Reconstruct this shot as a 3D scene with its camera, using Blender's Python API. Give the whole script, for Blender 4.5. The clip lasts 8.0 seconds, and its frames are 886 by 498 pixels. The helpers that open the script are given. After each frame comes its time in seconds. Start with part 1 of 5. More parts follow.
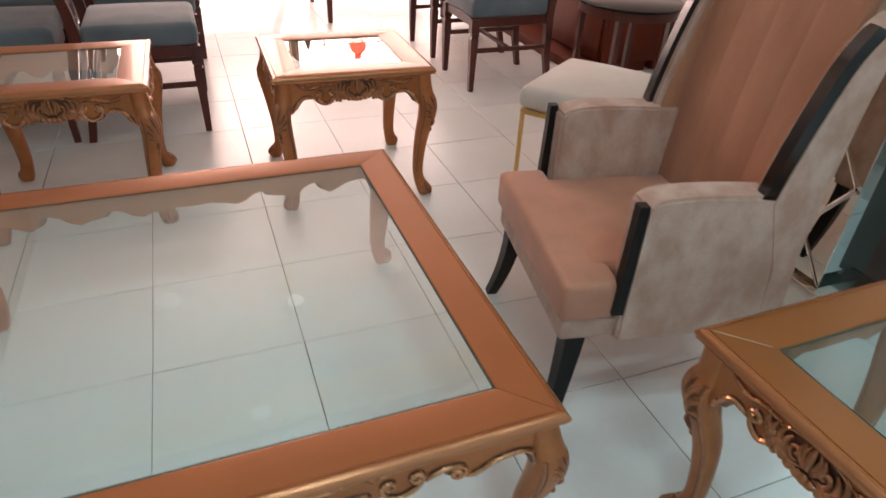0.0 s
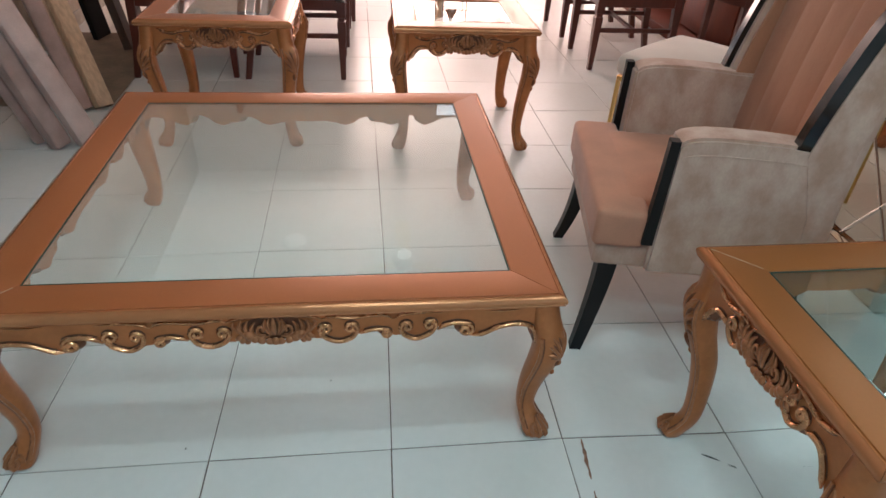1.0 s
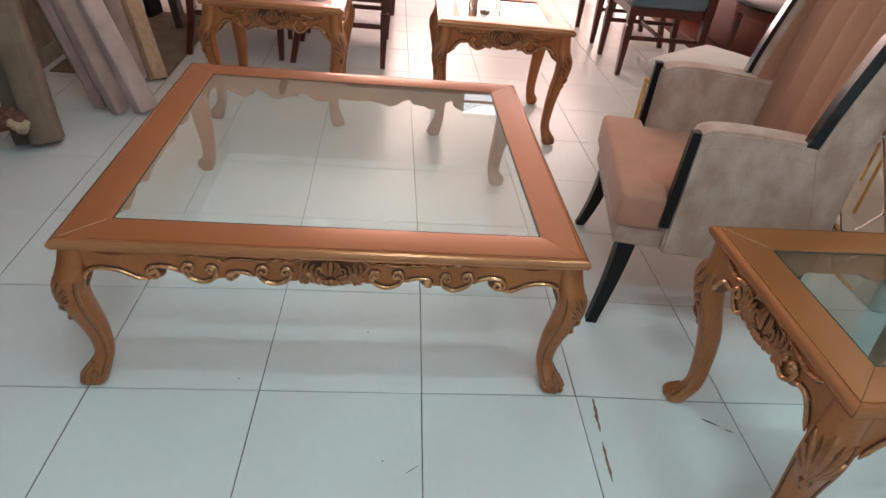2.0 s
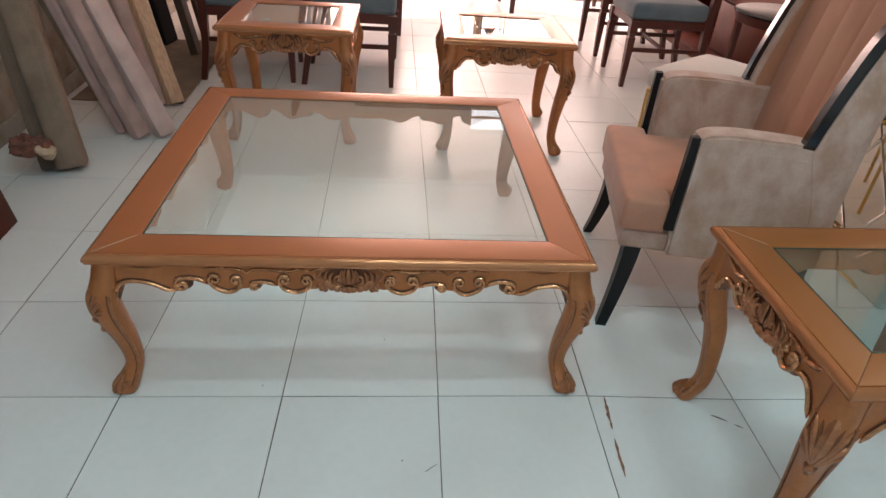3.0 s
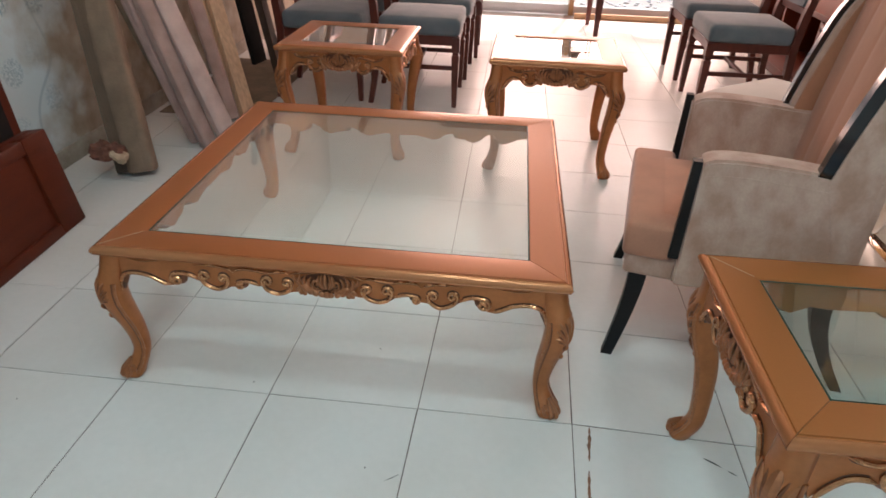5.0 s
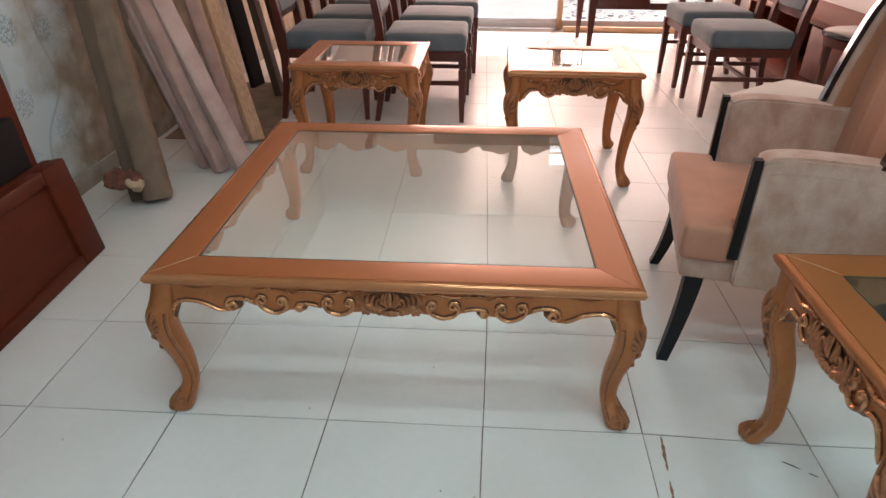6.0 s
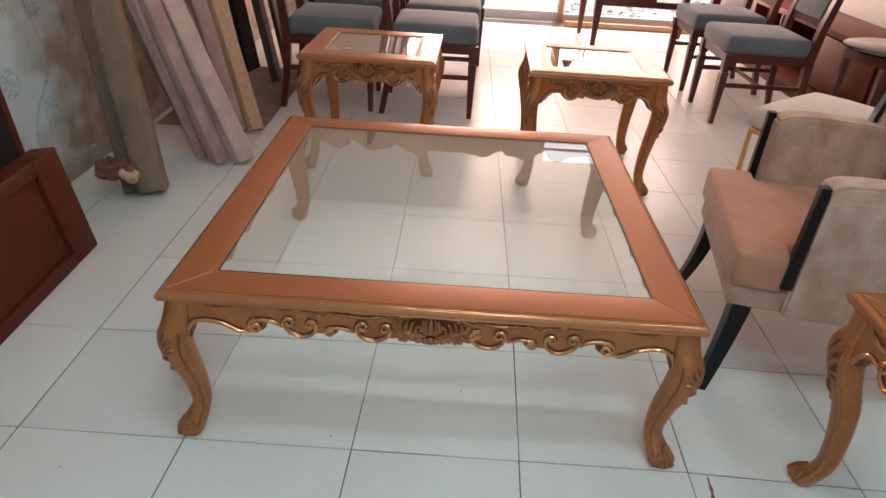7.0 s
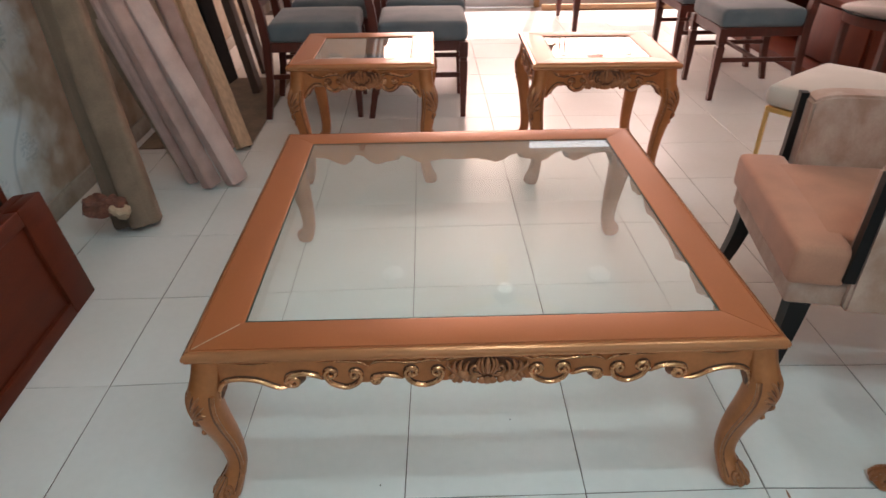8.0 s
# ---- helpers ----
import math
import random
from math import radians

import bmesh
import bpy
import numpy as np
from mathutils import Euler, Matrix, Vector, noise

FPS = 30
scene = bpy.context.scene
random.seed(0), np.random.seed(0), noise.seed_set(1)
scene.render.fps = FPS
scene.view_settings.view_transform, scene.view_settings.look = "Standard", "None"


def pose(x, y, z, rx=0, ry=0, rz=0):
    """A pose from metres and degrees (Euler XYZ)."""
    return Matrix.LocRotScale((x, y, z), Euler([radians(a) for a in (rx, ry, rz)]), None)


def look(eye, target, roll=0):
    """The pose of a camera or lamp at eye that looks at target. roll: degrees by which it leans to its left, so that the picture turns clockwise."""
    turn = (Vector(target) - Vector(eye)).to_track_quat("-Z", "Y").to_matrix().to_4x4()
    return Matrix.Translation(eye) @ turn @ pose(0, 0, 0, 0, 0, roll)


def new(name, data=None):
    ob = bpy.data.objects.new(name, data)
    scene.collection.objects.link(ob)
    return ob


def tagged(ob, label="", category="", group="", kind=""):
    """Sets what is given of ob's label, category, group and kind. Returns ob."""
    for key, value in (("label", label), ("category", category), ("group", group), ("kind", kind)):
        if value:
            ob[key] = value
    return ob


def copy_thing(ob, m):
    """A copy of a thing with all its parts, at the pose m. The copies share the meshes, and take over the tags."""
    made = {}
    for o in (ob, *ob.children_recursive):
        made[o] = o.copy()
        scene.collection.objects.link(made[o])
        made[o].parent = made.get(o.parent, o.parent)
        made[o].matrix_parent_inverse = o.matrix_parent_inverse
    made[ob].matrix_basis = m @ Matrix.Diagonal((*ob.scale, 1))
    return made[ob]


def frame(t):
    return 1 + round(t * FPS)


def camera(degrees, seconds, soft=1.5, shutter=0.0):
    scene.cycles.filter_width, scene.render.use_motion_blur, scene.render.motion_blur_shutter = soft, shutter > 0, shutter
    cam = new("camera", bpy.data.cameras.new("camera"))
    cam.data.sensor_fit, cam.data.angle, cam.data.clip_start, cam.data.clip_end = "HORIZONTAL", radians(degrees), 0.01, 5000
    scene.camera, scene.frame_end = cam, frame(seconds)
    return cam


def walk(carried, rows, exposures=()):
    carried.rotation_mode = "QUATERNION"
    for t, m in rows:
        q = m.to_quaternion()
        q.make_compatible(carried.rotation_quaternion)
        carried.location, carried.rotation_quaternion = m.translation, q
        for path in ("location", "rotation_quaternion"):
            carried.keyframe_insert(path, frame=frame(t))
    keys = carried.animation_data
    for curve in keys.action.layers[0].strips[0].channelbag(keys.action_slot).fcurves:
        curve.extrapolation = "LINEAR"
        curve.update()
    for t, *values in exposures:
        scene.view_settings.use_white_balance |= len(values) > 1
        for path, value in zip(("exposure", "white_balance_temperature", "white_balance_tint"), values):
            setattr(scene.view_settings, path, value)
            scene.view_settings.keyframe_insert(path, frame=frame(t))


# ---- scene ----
cam = camera(70.1, 8.0, shutter=0.25)
PATH = [
    (0, (0.652, -0.588, 1.228), (1.288, 0.956, 0.127), 2.8),
    (0.5, (0.742, -0.768, 1.172), (1.307, 0.787, 0.048), 4.8),
    (1, (0.753, -0.927, 1.189), (0.997, 0.706, 0.06), 3.3),
    (1.5, (0.728, -1.023, 1.208), (0.942, 0.612, 0.075), 2.5),
    (2, (0.672, -1.104, 1.199), (0.881, 0.537, 0.075), 6.5),
    (2.2, (0.654, -1.134, 1.215), (0.853, 0.517, 0.104), 7.2),
    (3.3, (0.679, -1.178, 1.216), (0.861, 0.494, 0.133), 2.5),
    (3.5, (0.694, -1.183, 1.208), (0.897, 0.485, 0.123), 1.5),
    (4, (0.758, -1.176, 1.2), (1.08, 0.443, 0.071), 3.5),
    (4.5, (0.898, -1.162, 1.197), (0.915, 0.471, 0.041), 4.2),
    (5, (0.967, -1.186, 1.216), (0.805, 0.516, 0.179), 1.7),
    (5.2, (0.974, -1.191, 1.21), (0.754, 0.516, 0.191), 0.8),
    (6.3, (0.686, -1.164, 1.182), (0.629, 0.577, 0.199), 0.0),
    (6.5, (0.66, -1.148, 1.192), (0.619, 0.592, 0.207), 0.3),
    (7, (0.602, -1.04, 1.188), (0.582, 0.679, 0.166), 3.4),
    (7.5, (0.571, -0.916, 1.197), (0.449, 0.785, 0.152), 0.3),
    (8, (0.469, -0.896, 1.194), (0.508, 0.806, 0.145), -0.6),
]
walk(cam, [(t, look(eye, target, roll)) for t, eye, target, roll in PATH], exposures=[(0.0, -0.02, 6080, 12), (0.5, -0.07, 5980, 10.5), (1.5, -0.04, 5980, 10.5), (2.0, -0.03, 6010, 11), (3.5, 0.0, 6230, 14), (5.0, 0.02, 6330, 15.5), (7.0, 0.03, 6380, 15.5), (8.0, 0.0, 6280, 14)])

# ---- world, sun, large lights, exposure ----
world = bpy.data.worlds.new("world")
scene.world = world
world.use_nodes = True
wn, wl = world.node_tree.nodes, world.node_tree.links
sky = wn.new("ShaderNodeTexSky")
sky.sky_type, sky.sun_disc = "NISHITA", False
sky.sun_elevation, sky.sun_rotation = radians(54), radians(13)
wl.new(sky.outputs["Color"], wn["Background"].inputs["Color"])
wn["Background"].inputs["Strength"].default_value = 0.15

sun = new("sun", bpy.data.lights.new("sun", "SUN"))
sun.data.energy, sun.data.angle, sun.data.color = 5.0, radians(0.5), (1.0, 0.95, 0.88)
sun.matrix_world = look((3.93, 15.08, 14.0), (2.3, 8.0, 4.0))


def area_lamp(name, eye, target, sx, sy, watts, colour):
    ob = new(name, bpy.data.lights.new(name, "AREA"))
    ob.data.shape, ob.data.size, ob.data.size_y = "RECTANGLE", sx, sy
    ob.data.energy, ob.data.color = watts, colour
    ob.matrix_world = look(eye, target)
    return ob


# daylight in the back doorway and window, then a front fill lamp
area_lamp("doorway_daylight", (0.77, 5.38, 1.32), (0.95, 0.0, 1.1), 1.42, 1.2, 70.0, (1.0, 0.665, 0.54))
area_lamp("window_daylight", (2.30, 5.38, 1.08), (1.9, 0.0, 1.0), 1.45, 1.6, 67.0, (1.0, 0.665, 0.54))
# fill added at the unseen south side to brighten the foreground
area_lamp("front_fill", (1.6, -3.95, 1.5), (1.4, 1.0, 0.3), 3.3, 2.2, 6.0, (0.68, 1.0, 1.0))


# ---- materials ----
def material(name, base, rough=0.5, metal=0.0, vary=0.12, scale=8.0, fine=120.0, bump=0.0, second=None,
             sheen=0.0, coat=0.0, coat_rough=0.08, stretch=(1, 1, 1), island=0.0, rough_vary=0.1, spec=0.5, coords="Object"):
    """A principled surface whose colour, gloss and relief vary at a coarse and a fine scale."""
    m = bpy.data.materials.new(name)
    m.use_nodes = True
    n, l = m.node_tree.nodes, m.node_tree.links
    p = n["Principled BSDF"]
    tc, mp = n.new("ShaderNodeTexCoord"), n.new("ShaderNodeMapping")
    mp.inputs["Scale"].default_value = stretch
    if coords == "World":
        l.new(n.new("ShaderNodeNewGeometry").outputs["Position"], mp.inputs["Vector"])
    else:
        l.new(tc.outputs[coords], mp.inputs["Vector"])
    big, small = n.new("ShaderNodeTexNoise"), n.new("ShaderNodeTexNoise")
    big.inputs["Scale"].default_value, big.inputs["Detail"].default_value = scale, 5.0
    small.inputs["Scale"].default_value, small.inputs["Detail"].default_value = fine, 3.0
    l.new(mp.outputs["Vector"], big.inputs["Vector"])
    l.new(mp.outputs["Vector"], small.inputs["Vector"])
    ramp = n.new("ShaderNodeValToRGB")
    lo = second or [c * (1 - vary) for c in base]
    ramp.color_ramp.elements[0].position, ramp.color_ramp.elements[1].position = 0.36, 0.64
    ramp.color_ramp.elements[0].color, ramp.color_ramp.elements[1].color = (*lo, 1), (*base, 1)
    l.new(big.outputs["Fac"], ramp.inputs["Fac"])
    mix = n.new("ShaderNodeMix")
    mix.data_type, mix.blend_type = "RGBA", "MULTIPLY"
    mix.inputs["Factor"].default_value = 1.0
    grain = n.new("ShaderNodeMapRange")
    grain.inputs["To Min"].default_value, grain.inputs["To Max"].default_value = 1 - vary, 1 + vary * 0.6
    l.new(small.outputs["Fac"], grain.inputs["Value"])
    l.new(ramp.outputs["Color"], mix.inputs["A"])
    l.new(grain.outputs["Result"], mix.inputs["B"])
    out = mix.outputs["Result"]
    if island:
        info = n.new("ShaderNodeObjectInfo")
        shift = n.new("ShaderNodeMapRange")
        shift.inputs["To Min"].default_value, shift.inputs["To Max"].default_value = 1 - island, 1.0
        l.new(info.outputs["Random"], shift.inputs["Value"])
        mix2 = n.new("ShaderNodeMix")
        mix2.data_type, mix2.blend_type = "RGBA", "MULTIPLY"
        mix2.inputs["Factor"].default_value = 1.0
        l.new(out, mix2.inputs["A"])
        l.new(shift.outputs["Result"], mix2.inputs["B"])
        out = mix2.outputs["Result"]
    l.new(out, p.inputs["Base Color"])
    rr = n.new("ShaderNodeMapRange")
    rr.inputs["To Min"].default_value = max(0.02, rough - rough_vary * rough)
    rr.inputs["To Max"].default_value = min(1.0, rough + rough_vary * rough)
    l.new(big.outputs["Fac"], rr.inputs["Value"])
    l.new(rr.outputs["Result"], p.inputs["Roughness"])
    p.inputs["Metallic"].default_value = metal
    p.inputs["Specular IOR Level"].default_value = spec
    if sheen:
        p.inputs["Sheen Weight"].default_value, p.inputs["Sheen Roughness"].default_value = sheen, 0.4
    if coat:
        p.inputs["Coat Weight"].default_value, p.inputs["Coat Roughness"].default_value = coat, coat_rough
    if bump:
        b = n.new("ShaderNodeBump")
        b.inputs["Strength"].default_value, b.inputs["Distance"].default_value = bump, 0.003
        l.new(small.outputs["Fac"], b.inputs["Height"])
        l.new(b.outputs["Normal"], p.inputs["Normal"])
    return m


TILE = material("glazed_tile", (0.77, 0.757, 0.733), 0.30, spec=0.4, vary=0.05, scale=2.2, fine=45.0, second=(0.715, 0.695, 0.66), island=0.06, rough_vary=0.15, coords="World")
GROUT = material("grout", (0.165, 0.125, 0.098), 0.9, vary=0.3, scale=5.0, bump=0.4)
COPPER = material("copper_satin_paint", (0.415, 0.133, 0.039), 0.38, metal=0.35, vary=0.08, scale=3.0, fine=160.0, rough_vary=0.15, coat=0.2, coat_rough=0.07)
# edge colour lighter than the rails: the bullnose's highlight is put into it
EDGE_GLINT = material("lightened_satin_edge", (0.50, 0.195, 0.078), 0.24, metal=0.55, vary=0.06, scale=12.0)
GLASSEDGE = material("dark_green_glass_edge", (0.03, 0.075, 0.06), 0.2, vary=0.2)
# the copper paint again, its colour shifted for cooler light on the near table
COPPER_COOL_LIT = material("copper_satin_in_cool_light", (0.39, 0.142, 0.037), 0.40, metal=0.4, vary=0.06, scale=3.0, fine=160.0, rough_vary=0.15)
GOLD = material("antique_gold_paint", (0.49, 0.172, 0.055), 0.33, metal=0.45, vary=0.18, scale=14.0, fine=90.0, bump=0.1)
# copper-bronze beads, lightened so that their highlights sit in the colour
BRONZE_LIT = material("bronze_bead_highlight", (0.68, 0.325, 0.155), 0.27, metal=0.8, vary=0.3, scale=40.0, fine=160.0)
RELIEF = material("antique_gold_relief", (0.47, 0.185, 0.078), 0.35, metal=0.5, vary=0.25, scale=40.0, fine=160.0)
GLAZE = material("dark_brown_glaze", (0.11, 0.038, 0.015), 0.5, vary=0.3)
WASH = material("wiped_brown_glaze", (0.23, 0.077, 0.028), 0.42, metal=0.25, vary=0.28, scale=30.0, fine=140.0)
BROWNGLAZE = material("red_brown_glaze", (0.155, 0.050, 0.020), 0.45, metal=0.2, vary=0.3, scale=60.0)
VELVET = material("beige_velvet", (0.59, 0.400, 0.318), 0.9, vary=0.15, scale=13.0, fine=150.0, stretch=(1.2, 1.2, 0.8), second=(0.44, 0.255, 0.182), sheen=0.3, bump=0.15)
VELVET_SEAT = material("peach_velvet", (0.57, 0.255, 0.158), 0.9, vary=0.1, scale=7.0, fine=220.0, second=(0.46, 0.208, 0.13), sheen=0.3, bump=0.15)
VELVET_BACK = material("tan_velvet", (0.47, 0.215, 0.120), 0.9, vary=0.12, scale=6.0, fine=200.0, stretch=(1.5, 1.5, 0.5), second=(0.38, 0.158, 0.082), sheen=0.3, bump=0.15)
CREAM = material("cream_velvet", (0.64, 0.545, 0.475), 0.9, vary=0.08, scale=7.0, fine=200.0, sheen=0.4, bump=0.15)
BLACKWOOD = material("black_lacquered_wood", (0.007, 0.0055, 0.005), 0.45, spec=0.3, vary=0.3, scale=6.0, stretch=(1, 1, 8))
BLACKGLOSS = material("black_gloss_lacquer", (0.008, 0.007, 0.007), 0.2, vary=0.2, scale=6.0, coat=0.4)
MAHOGANY = material("dark_mahogany", (0.105, 0.018, 0.009), 0.33, vary=0.25, scale=6.0, fine=70.0, stretch=(6, 6, 1), coat=0.1)
REDWOOD = material("red_brown_veneer", (0.118, 0.019, 0.006), 0.5, spec=0.18, vary=0.22, scale=3.0, fine=60.0, stretch=(1, 1, 7), coat=0.05)
CABINETRED = material("orange_red_veneer", (0.16, 0.027, 0.009), 0.45, spec=0.25, vary=0.22, scale=3.0, fine=60.0, stretch=(1, 7, 1))
TEALCLOTH = material("slate_blue_velvet", (0.175, 0.188, 0.20), 0.9, vary=0.12, scale=6.0, fine=240.0, second=(0.115, 0.14, 0.155), sheen=0.3, bump=0.2)
ROLL_TAN = material("taupe_cloth", (0.27, 0.180, 0.123), 0.95, vary=0.2, scale=11.0, fine=180.0, second=(0.20, 0.130, 0.086), bump=0.3)
ROLL_GREY = material("grey_brown_cloth", (0.17, 0.112, 0.075), 0.95, vary=0.22, scale=6.0, fine=260.0, bump=0.3)
ROLL_MAUVE = material("mauve_velvet_cloth", (0.53, 0.340, 0.295), 0.95, vary=0.13, scale=9.0, fine=240.0, second=(0.41, 0.255, 0.218), bump=0.3, sheen=0.3)
ROLL_PINK = material("pale_mauve_velvet_cloth", (0.67, 0.465, 0.410), 0.95, vary=0.12, scale=9.0, fine=240.0, second=(0.54, 0.362, 0.315), bump=0.3, sheen=0.3)
PINE = material("raw_pine", (0.66, 0.42, 0.265), 0.65, vary=0.22, scale=5.0, fine=60.0, stretch=(14, 14, 1), bump=0.1)
BLACKBOARD = material("matt_black_board", (0.016, 0.013, 0.012), 0.8, spec=0.2, vary=0.3)
DARKBOARD = material("dark_brown_board", (0.10, 0.055, 0.035), 0.5, vary=0.25, stretch=(8, 8, 1))
PAPER = material("crumpled_brown_paper", (0.25, 0.095, 0.06), 0.85, vary=0.35, scale=25.0, second=(0.13, 0.05, 0.035))
PAPER_PALE = material("torn_pale_paper", (0.60, 0.42, 0.28), 0.85, vary=0.2, scale=25.0)
WALL = material("white_wall_paint", (0.72, 0.69, 0.65), 0.8, vary=0.05, scale=2.0, fine=60.0, bump=0.08)
CEILING = material("white_ceiling_paint", (0.82, 0.81, 0.79), 0.85, vary=0.03, scale=2.0)
GOLDMETAL = material("brushed_gold_metal", (0.75, 0.48, 0.17), 0.28, metal=0.9, vary=0.08)
ALU = material("white_aluminium", (0.70, 0.70, 0.70), 0.4, vary=0.04, metal=0.1)
SHUTTER = material("dark_grey_metal", (0.055, 0.06, 0.065), 0.4, metal=0.4, vary=0.15, scale=5.0)
TANFRAME = material("tan_wood_frame", (0.50, 0.30, 0.15), 0.45, vary=0.15, stretch=(1, 8, 1))
TEALBOX = material("dark_teal_lacquer", (0.010, 0.045, 0.050), 0.22, vary=0.2, coat=0.3)
GREYBOX = material("dark_taupe_laminate", (0.10, 0.075, 0.06), 0.4, vary=0.2)
OUTSIDE = material("pale_concrete", (0.62, 0.58, 0.53), 0.9, vary=0.15, scale=1.5, fine=20.0, bump=0.3)
YELLOWPAINT = material("pale_yellow_paint", (0.80, 0.69, 0.40), 0.6, vary=0.05)
CREAMPAINT = material("cream_paint", (0.78, 0.70, 0.50), 0.6, vary=0.05)
SHEET = material("dirty_brown_board", (0.27, 0.19, 0.13), 0.75, vary=0.3, scale=7.0, fine=60.0)
SKIRTING = material("dirty_glazed_skirting", (0.40, 0.36, 0.30), 0.6, vary=0.25, scale=6.0, fine=60.0, second=(0.25, 0.20, 0.15), coords="World")
PLASTER = material("pale_pink_plaster", (0.72, 0.62, 0.56), 0.9, vary=0.1, scale=1.0, fine=12.0, bump=0.1)
RUST = material("rust_stain", (0.30, 0.15, 0.09), 0.8, vary=0.4, scale=60.0)
SCUFF = material("black_scuff", (0.04, 0.04, 0.04), 0.8, vary=0.3)
SPECK = material("grey_speck", (0.22, 0.20, 0.18), 0.8, vary=0.3)
STONE = material("rubble", (0.80, 0.80, 0.80), 0.9, vary=0.3, scale=20.0)


def glass_material(name, tint, rough=0.0, veil=0.0):
    m = bpy.data.materials.new(name)
    m.use_nodes = True
    p = m.node_tree.nodes["Principled BSDF"]
    p.inputs["Base Color"].default_value = (*tint, 1)
    p.inputs["Roughness"].default_value = rough
    # a diffuse share of the glass imitates the pale reflection of a bright ceiling
    p.inputs["Transmission Weight"].default_value = 1.0 - veil
    p.inputs["IOR"].default_value = 1.56
    return m


# table glass, whitened slightly in place of the ceiling's reflected veil
GLASS = glass_material("clear_greenish_glass", (0.89, 0.937, 0.91), veil=0.062)
REDGLASS = glass_material("red_glass", (0.85, 0.06, 0.03), 0.25)
GREENGLASS = glass_material("thick_green_glass", (0.60, 0.76, 0.74))
BLACKGLASS = material("black_glass", (0.006, 0.007, 0.008), 0.05, vary=0.2, spec=0.35)
MIRROR = material("bronze_tinted_mirror", (0.72, 0.66, 0.57), 0.03, metal=1.0, vary=0.02, rough_vary=0.2)
MIRROR_COOL = material("cool_tinted_mirror", (0.50, 0.66, 0.68), 0.03, metal=1.0, vary=0.02, rough_vary=0.2)
MIRROR_EDGE = material("bevelled_mirror_strip", (0.66, 0.63, 0.57), 0.12, metal=1.0, vary=0.04)


def lamp_material(name, colour, strength):
    m = bpy.data.materials.new(name)
    m.use_nodes = True
    p = m.node_tree.nodes["Principled BSDF"]
    p.inputs["Emission Color"].default_value, p.inputs["Emission Strength"].default_value = (*colour, 1), strength
    return m


HAZE = lamp_material("white_haze", (1.0, 0.97, 0.93), 2.2)
LAMP = lamp_material("white_lamp", (0.88, 0.97, 1.0), 12.0)
OPAL = lamp_material("lit_opal_glass", (1.0, 0.97, 0.92), 0.5)
FAN_LAMP = lamp_material("lit_fan_glass", (1.0, 0.97, 0.92), 1.1)


